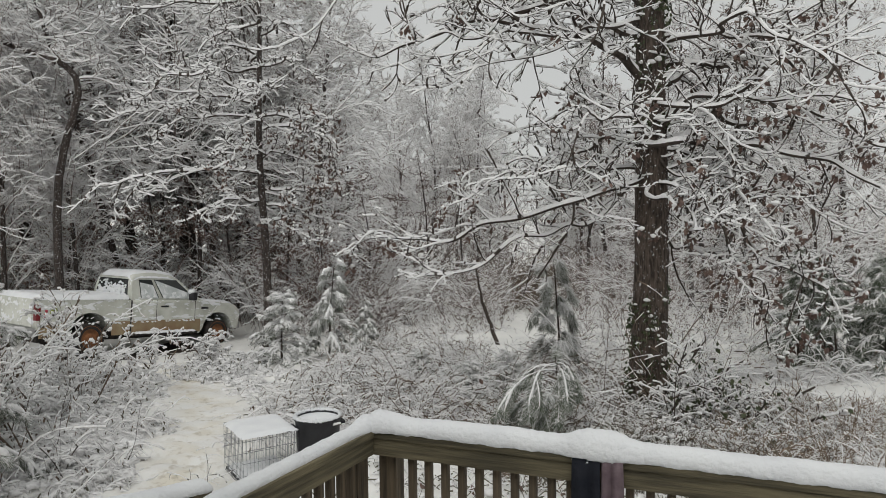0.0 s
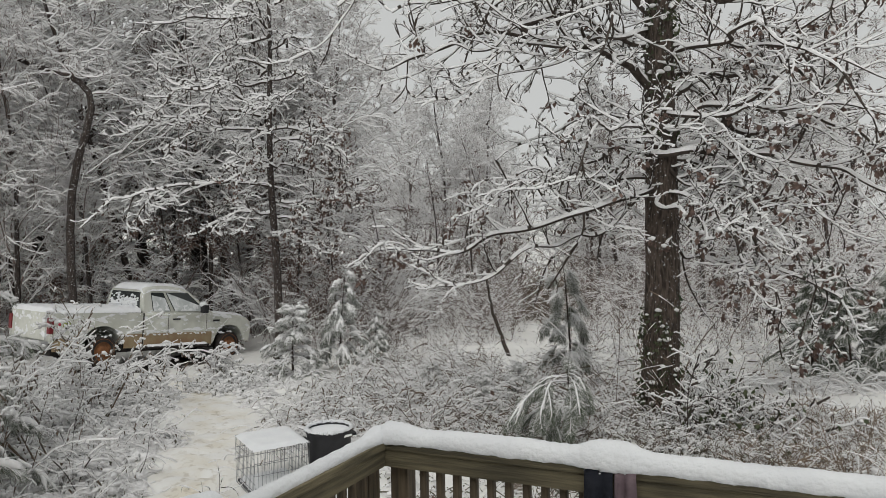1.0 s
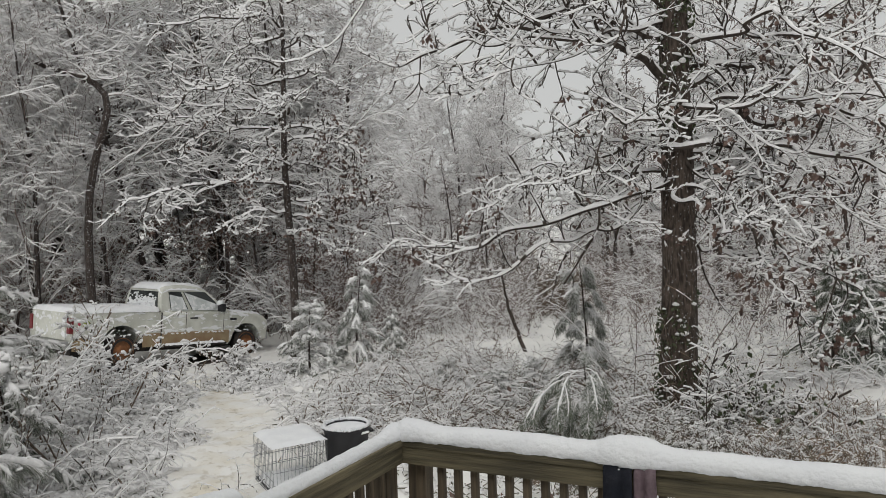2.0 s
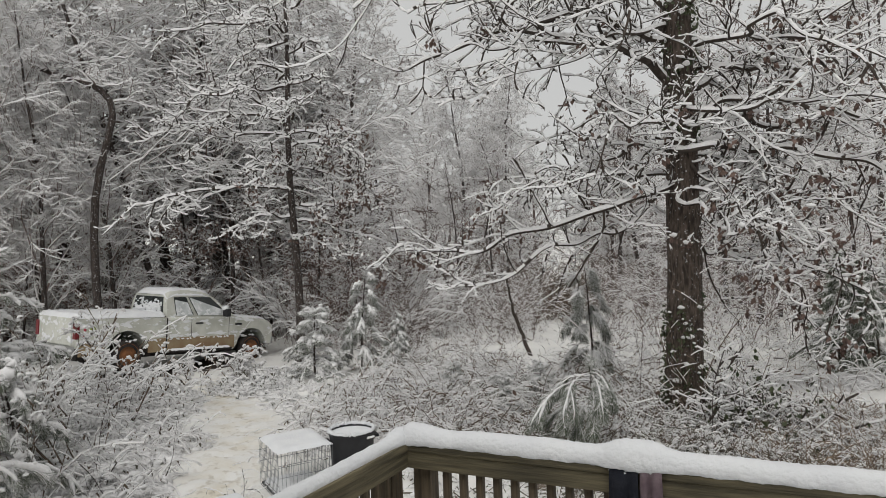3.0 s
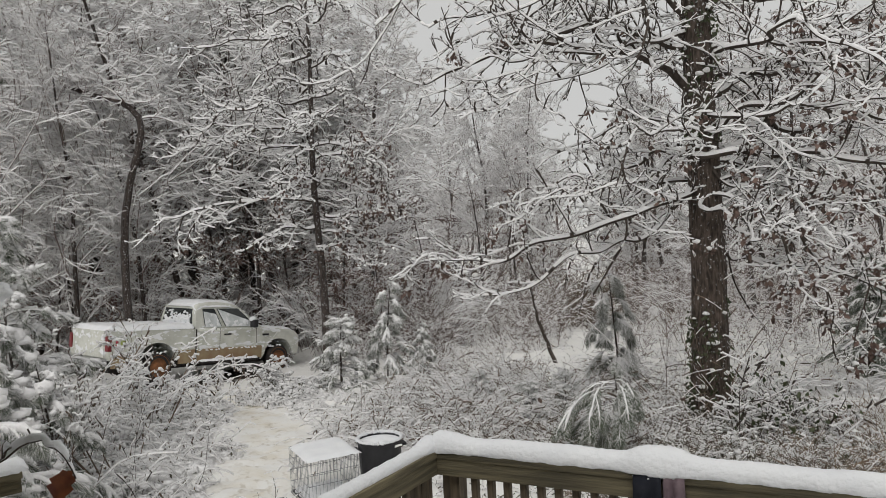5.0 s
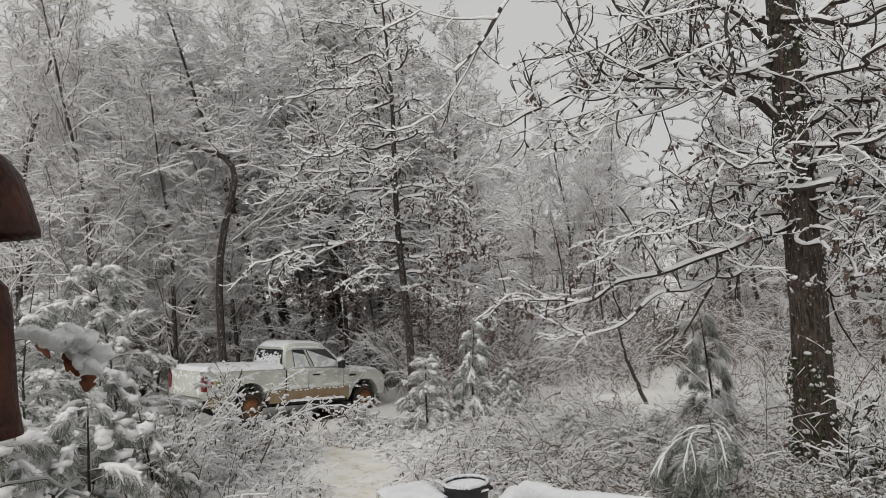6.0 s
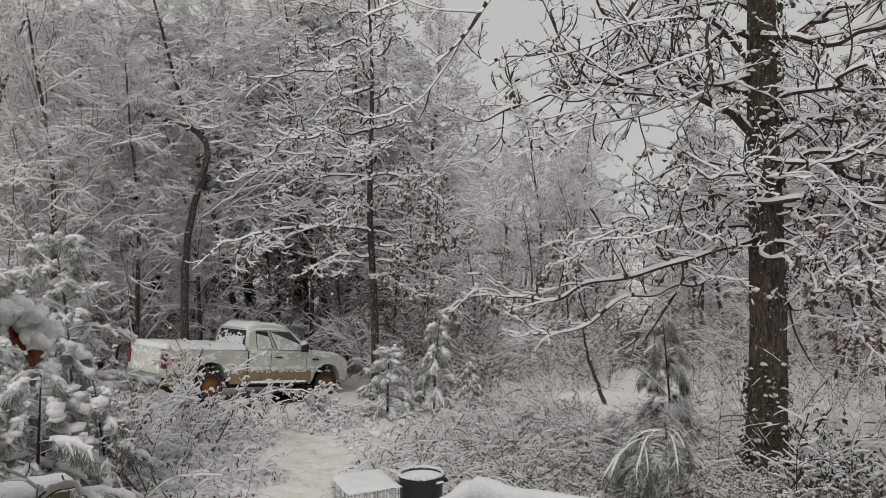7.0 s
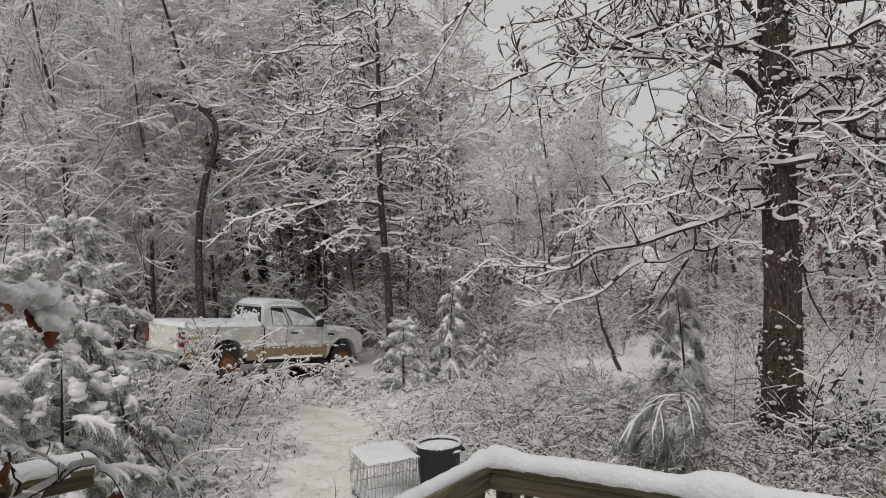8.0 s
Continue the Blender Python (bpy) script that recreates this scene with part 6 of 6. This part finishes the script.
thicket("dead_weed", 91, (np.array([-2.62, -2.56, -2.66, -2.5]), np.array([7.42, 7.48, 7.5, 7.4])), 0.45, 0.62, "dead weed stalk drooping beside the crate", [BARK, TWIG_SNOW], lift=-0.22, snow=0.01, side=5, lumps=0.3, lump=0.012, lean=0.3, r=0.003)
thicket("wood_edge_brush", 65, scatter(65, 850, -20, -1.6, 20.5, 27, gaps=-0.6), 1.0, 3.6, "dense snowy brush along the edge of the wood", [BARK_HAZED, TWIG_SNOW], lift=-0.08, r=0.0034, snow=0.026, side=15, lean=0.2, cover=1.0, spread=(18, 55), wander=0.17)
thicket("wood_edge_brush", 100, scatter(100, 520, -30, 0.5, 27, 38, gaps=-0.9), 1.6, 4.6, "crowded brush in the depth of the wood", [BARK_HAZED, TWIG_SNOW], lift=-0.05, r=0.008, snow=0.024, side=13, lean=0.2, cover=0.75, spread=(18, 50), wander=0.15)
thicket("wood_edge_brush", 93, scatter(93, 300, -3.5, 3.5, 20.5, 31, gaps=-0.4), 0.7, 2.3, "snowy brush round the far end of the clearing", [BARK_HAZED, TWIG_SNOW], lift=-0.08, r=0.0042, snow=0.016, side=12, lean=0.22, cover=0.8, spread=(18, 48), wander=0.17)
thicket("wood_edge_brush", 66, scatter(66, 850, 1, 22, 17, 32, gaps=-0.6), 0.8, 3.0, "snowy brush beyond the clearing", [BARK_HAZED, TWIG_SNOW], lift=-0.08, r=0.0038, snow=0.013, side=13, leaf=0.02, lean=0.2, cover=0.85, spread=(18, 48), wander=0.17)
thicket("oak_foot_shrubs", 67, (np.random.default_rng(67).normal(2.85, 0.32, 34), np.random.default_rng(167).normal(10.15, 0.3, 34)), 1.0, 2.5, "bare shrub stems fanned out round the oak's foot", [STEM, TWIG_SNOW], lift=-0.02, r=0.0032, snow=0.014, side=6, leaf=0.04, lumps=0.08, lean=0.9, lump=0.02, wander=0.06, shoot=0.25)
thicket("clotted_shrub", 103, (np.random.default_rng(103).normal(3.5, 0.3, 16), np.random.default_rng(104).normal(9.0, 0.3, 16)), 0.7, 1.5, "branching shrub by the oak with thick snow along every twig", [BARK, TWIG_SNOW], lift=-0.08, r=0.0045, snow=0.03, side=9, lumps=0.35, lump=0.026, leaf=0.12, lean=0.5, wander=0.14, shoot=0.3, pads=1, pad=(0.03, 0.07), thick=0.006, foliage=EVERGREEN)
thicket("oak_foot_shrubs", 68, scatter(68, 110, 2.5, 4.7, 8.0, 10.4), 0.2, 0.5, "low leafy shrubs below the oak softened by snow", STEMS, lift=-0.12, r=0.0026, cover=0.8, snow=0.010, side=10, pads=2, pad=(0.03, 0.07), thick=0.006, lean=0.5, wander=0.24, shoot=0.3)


thicket("wood_edge_brush", 73, scatter(73, 700, 1, 30, 33, 46, gaps=-0.8), 2.0, 5.5, "tall snowy brush far behind the clearing", [BARK_HAZED, TWIG_SNOW], lift=-0.03, r=0.010, snow=0.03, side=10, lean=0.25, cover=0.8)
thicket("brown_bush", 71, (np.random.default_rng(71).normal(3.6, 0.9, 160), np.random.default_rng(72).normal(27.5, 0.7, 160)), 1.2, 2.6, "bare brown bush at the end of the clearing", [STEM, TWIG_SNOW], lift=-0.05, r=0.006, snow=0.01, side=9, lean=0.45, cover=0.12)


def far_woods():
    """The wood's depth, too far off to tell tree from tree."""
    rng = np.random.default_rng(90)
    m = 190
    ang = rng.uniform(-62, 52, m)
    ang = np.radians(np.where((ang > 5.2) & (ang < 8.8), ang + 12, ang))
    rr = rng.uniform(38, 75, m)
    x, y = rr * np.sin(ang), rr * np.cos(ang)
    h = rng.uniform(6.5, 10.5, m) * np.where(np.degrees(ang) < -8, 1.1, 0.95)
    p = np.stack([x, y, level(x, y) - 0.1], -1)
    tr = grow(rng, p, np.concatenate([rng.normal(0, 0.05, (m, 2)), np.ones((m, 1))], 1), h, 7, 0.04, 0.03)
    rd = taper(rng.uniform(0.07, 0.16, m), 7, 0.15)
    plan = [dict(k=16, ratio=0.34, n=5, wander=0.14, thin=0.35, least=0.028, spread=(30, 75), flat=0.1, t0=0.15),
            dict(k=7, ratio=0.5, n=2, wander=0.15, thin=0.6, least=0.02, spread=(30, 65), flat=0.3)]
    sets = []
    for side, cover in ((np.degrees(ang) < -7, 0.5), (np.degrees(ang) >= -7, 0.9)):
        g = crown_groups(rng, tr[side], rd[side], h[side], plan)
        sets += [tubes(rng, [(tr[side], rd[side])], 4, 0.0, cover=0), tubes(rng, g[:1], 4, 0.05, cover=cover), tubes(rng, g[1:], 3, 0.04, steep=0.97, cover=cover)]
    v, f, ix = joined(sets)
    # the distance haze is only the paler bark colour
    tagged(new("far_woods", quads("far_woods", v, f, [BARK_HAZED, TWIG_SNOW], ix)), "crowded snowy woodland in the distance, its bark paled for haze", "woods", kind="stuff")


far_woods()


# ------------------------------------------------------------------ close by the camera
def make_chime():
    """Bells on a chain under the porch edge."""
    x, y = -0.296, 0.211
    t = thing("wind_chime", pose(x, y, 0), "rusty copper bell chime on a chain with an amber glass ball", "chime")
    bell = [(0.001, 0.0), (0.008, -0.001), (0.017, -0.006), (0.024, -0.016), (0.028, -0.030), (0.0315, -0.046), (0.0315, -0.049), (0.029, -0.047), (0.025, -0.032), (0.013, -0.010), (0.001, -0.006)]
    long = [(0.001, 0.0), (0.010, -0.002), (0.015, -0.008), (0.0165, -0.02), (0.0172, -0.07), (0.019, -0.085), (0.0175, -0.085), (0.015, -0.07), (0.001, -0.01)]
    part("bell", lathe("bell", bell, COPPER, 40), t, "rusty domed copper bell").matrix_basis = pose(0, 0, 3.155)
    part("bell", lathe("bell", long, COPPER, 40), t, "tall narrow copper bell").matrix_basis = pose(0, 0, 3.088)
    ball = [(0.015 * math.cos(a), 0.012 * math.sin(a)) for a in np.linspace(-1.5, 1.5, 9)]
    part("ball", lathe("ball", ball, AMBER, 24), t, "amber glass ball in a wire cage").matrix_basis = pose(0, 0, 3.197)
    cage = [(0.0168 * math.cos(a), 0.0135 * math.sin(a)) for a in np.linspace(0.75, 1.5, 6)]
    for s in (1, -1):
        part("cage", lathe("cage", [(r, z * s) for r, z in cage], COPPER, 24), t).matrix_basis = pose(0, 0, 3.197)
    z = 3.055
    ring = []
    a = np.linspace(0, 2 * np.pi, 13)
    pts = np.stack([0.0045 * np.cos(a), 0 * a, 0.0075 * np.sin(a)], -1)[None]
    link = quads("link", *tubes(np.random.default_rng(0), [(pts, np.full((1, 13), 0.0012))], 6, 0.0)[:2], [COPPER])
    spans = [z0 + i * 0.0125 for z0, n in ((3.093, 1), (3.160, 2), (3.214, 41)) for i in range(n)]
    for i, zz in enumerate(spans):
        part("link", link, t).matrix_basis = pose(0, 0, zz, 0, 0, 90 * (i % 2))
    part("hook", box("hook", (-0.004, -0.004, 3.72), (0.004, 0.004, 3.735), COPPER, 0.001), t)


make_chime()


def make_near_shrub():
    """The shrub beside the deck: stems from the ground, a few twigs with russet leaves that hold clots of snow."""
    rng = np.random.default_rng(1)
    root = Vector((-2.05, 1.75, float(level(-2.05, 1.75)) - 0.05))
    t = thing("deck_shrub", Matrix.Translation(root), "bare shrub beside the deck with russet leaves and wet snow", "shrub")
    # twig: places along it, thickness, depth of snow, places of its leaves
    twigs = [([(-1.45, 1.40, 2.93), (-1.30, 1.33, 2.985), (-1.16, 1.31, 2.985), (-1.10, 1.30, 2.965), (-1.07, 1.32, 2.935), (-1.02, 1.30, 2.885)], 0.0021, 0.010, (5, 8, 10, 12)),
             ([(-0.92, 0.98, 2.58), (-0.79, 0.90, 2.68), (-0.76, 0.90, 2.71), (-0.72, 0.89, 2.742)], 0.0026, 0.009, ()),
             ([(-0.95, 0.95, 2.60), (-0.80, 0.89, 2.69), (-0.71, 0.90, 2.740), (-0.68, 0.88, 2.752), (-0.65, 0.88, 2.747), (-0.635, 0.89, 2.725), (-0.63, 0.90, 2.69)], 0.0026, 0.009, (12,)),
             ([(-1.05, 1.00, 2.74), (-0.89, 0.94, 2.78), (-0.83, 0.93, 2.77), (-0.78, 0.91, 2.76), (-0.72, 0.89, 2.74)], 0.0020, 0.003, ()),
             ([(-0.98, 1.00, 2.56), (-0.84, 0.92, 2.67), (-0.80, 0.89, 2.72), (-0.81, 0.88, 2.76), (-0.815, 0.88, 2.785)], 0.0026, 0.012, (12,))]
    for places, r, snow, leaf_at in twigs:
        c = np.array(places) - np.array(root)
        # the stem that bears it, from the root
        q = np.linspace(0, 1, 14)[:, None]
        stem = q * c[0] + np.array([[-0.25, -0.1, 0.0]]) * np.sin(q * np.pi) + rng.normal(0, 0.012, (14, 3)) * np.sin(q * np.pi)
        w = np.linspace(0, len(c) - 1, 15)
        st = np.stack([np.interp(w, np.arange(len(c)), c[:, k]) for k in range(3)], -1)
        st[1:-1] = (st[:-2] + st[1:-1] * 2 + st[2:]) / 4 + rng.normal(0, 0.002, (13, 3))
        st = st[None]
        sr = taper(np.array([r]), 15, 0.7)
        g = crown_groups(rng, st, sr, np.array([0.3]), [dict(k=3, ratio=0.16, n=4, wander=0.25, thin=0.5, least=0.0013, t0=0.4, lift=-0.05)])
        v, f, ix = joined([tubes(rng, [(stem[None], np.linspace(r * 1.3, r, 14)[None])], 6, 0.006), tubes(rng, [(st, sr)], 8, snow, limit=0.02, steep=0.97, rough=(0.8, 1.25), lap=0.08), tubes(rng, g, 6, snow * 0.5, limit=0.004)])
        part("stem", quads("stem", v, f, [BARK, SNOW], ix), t, "thin dark stem with a line of snow")
        for k in leaf_at:
            c = st[0, k]
            v, f, ix = big_leaf(rng, c + [0, 0, -0.016], 0.042)
            part("leaf", quads("leaf", v, f, [RED_LEAF], ix), t, "curled russet leaf")
            if len(leaf_at) > 1:
                v, f, ix = joined([snow_clot(rng, c + rng.normal(0, 0.016, 3) * [1, 1, 0.6] + [0, 0, 0.012], rng.uniform(0.014, 0.03)) for _ in range(6 if r < 0.0025 else 3)])
                part("snow_clot", quads("snow_clot", v, f, [SNOW], ix), t, "wet clot of snow")


def big_leaf(rng, c, size):
    """A curled, lobed leaf seen close by."""
    nu, nv = 9, 7
    u, v = np.meshgrid(np.linspace(0, 1, nu), np.linspace(-1, 1, nv), indexing="ij")
    half = 0.42 * np.sin(np.pi * np.clip(u * 0.92 + 0.06, 0, 1)) ** 0.7 * (1 + 0.22 * np.cos(u * 19))
    x, y = u, v * half
    z = 0.25 * v ** 2 * half - 0.25 * u ** 2 + 0.04 * np.sin(u * 9 + v * 4)
    p = np.stack([x, y, z], -1).reshape(-1, 3) * size
    turn = np.array(Euler((rng.uniform(-0.6, 0.6), rng.uniform(0.5, 1.1), rng.uniform(0, 6.28))).to_matrix())
    i = np.arange(nu * nv).reshape(nu, nv)
    f = np.stack([i[:-1, :-1], i[1:, :-1], i[1:, 1:], i[:-1, 1:]], -1).reshape(-1, 4)
    return p @ turn.T + c, f, np.zeros(len(f), np.int32)


make_near_shrub()
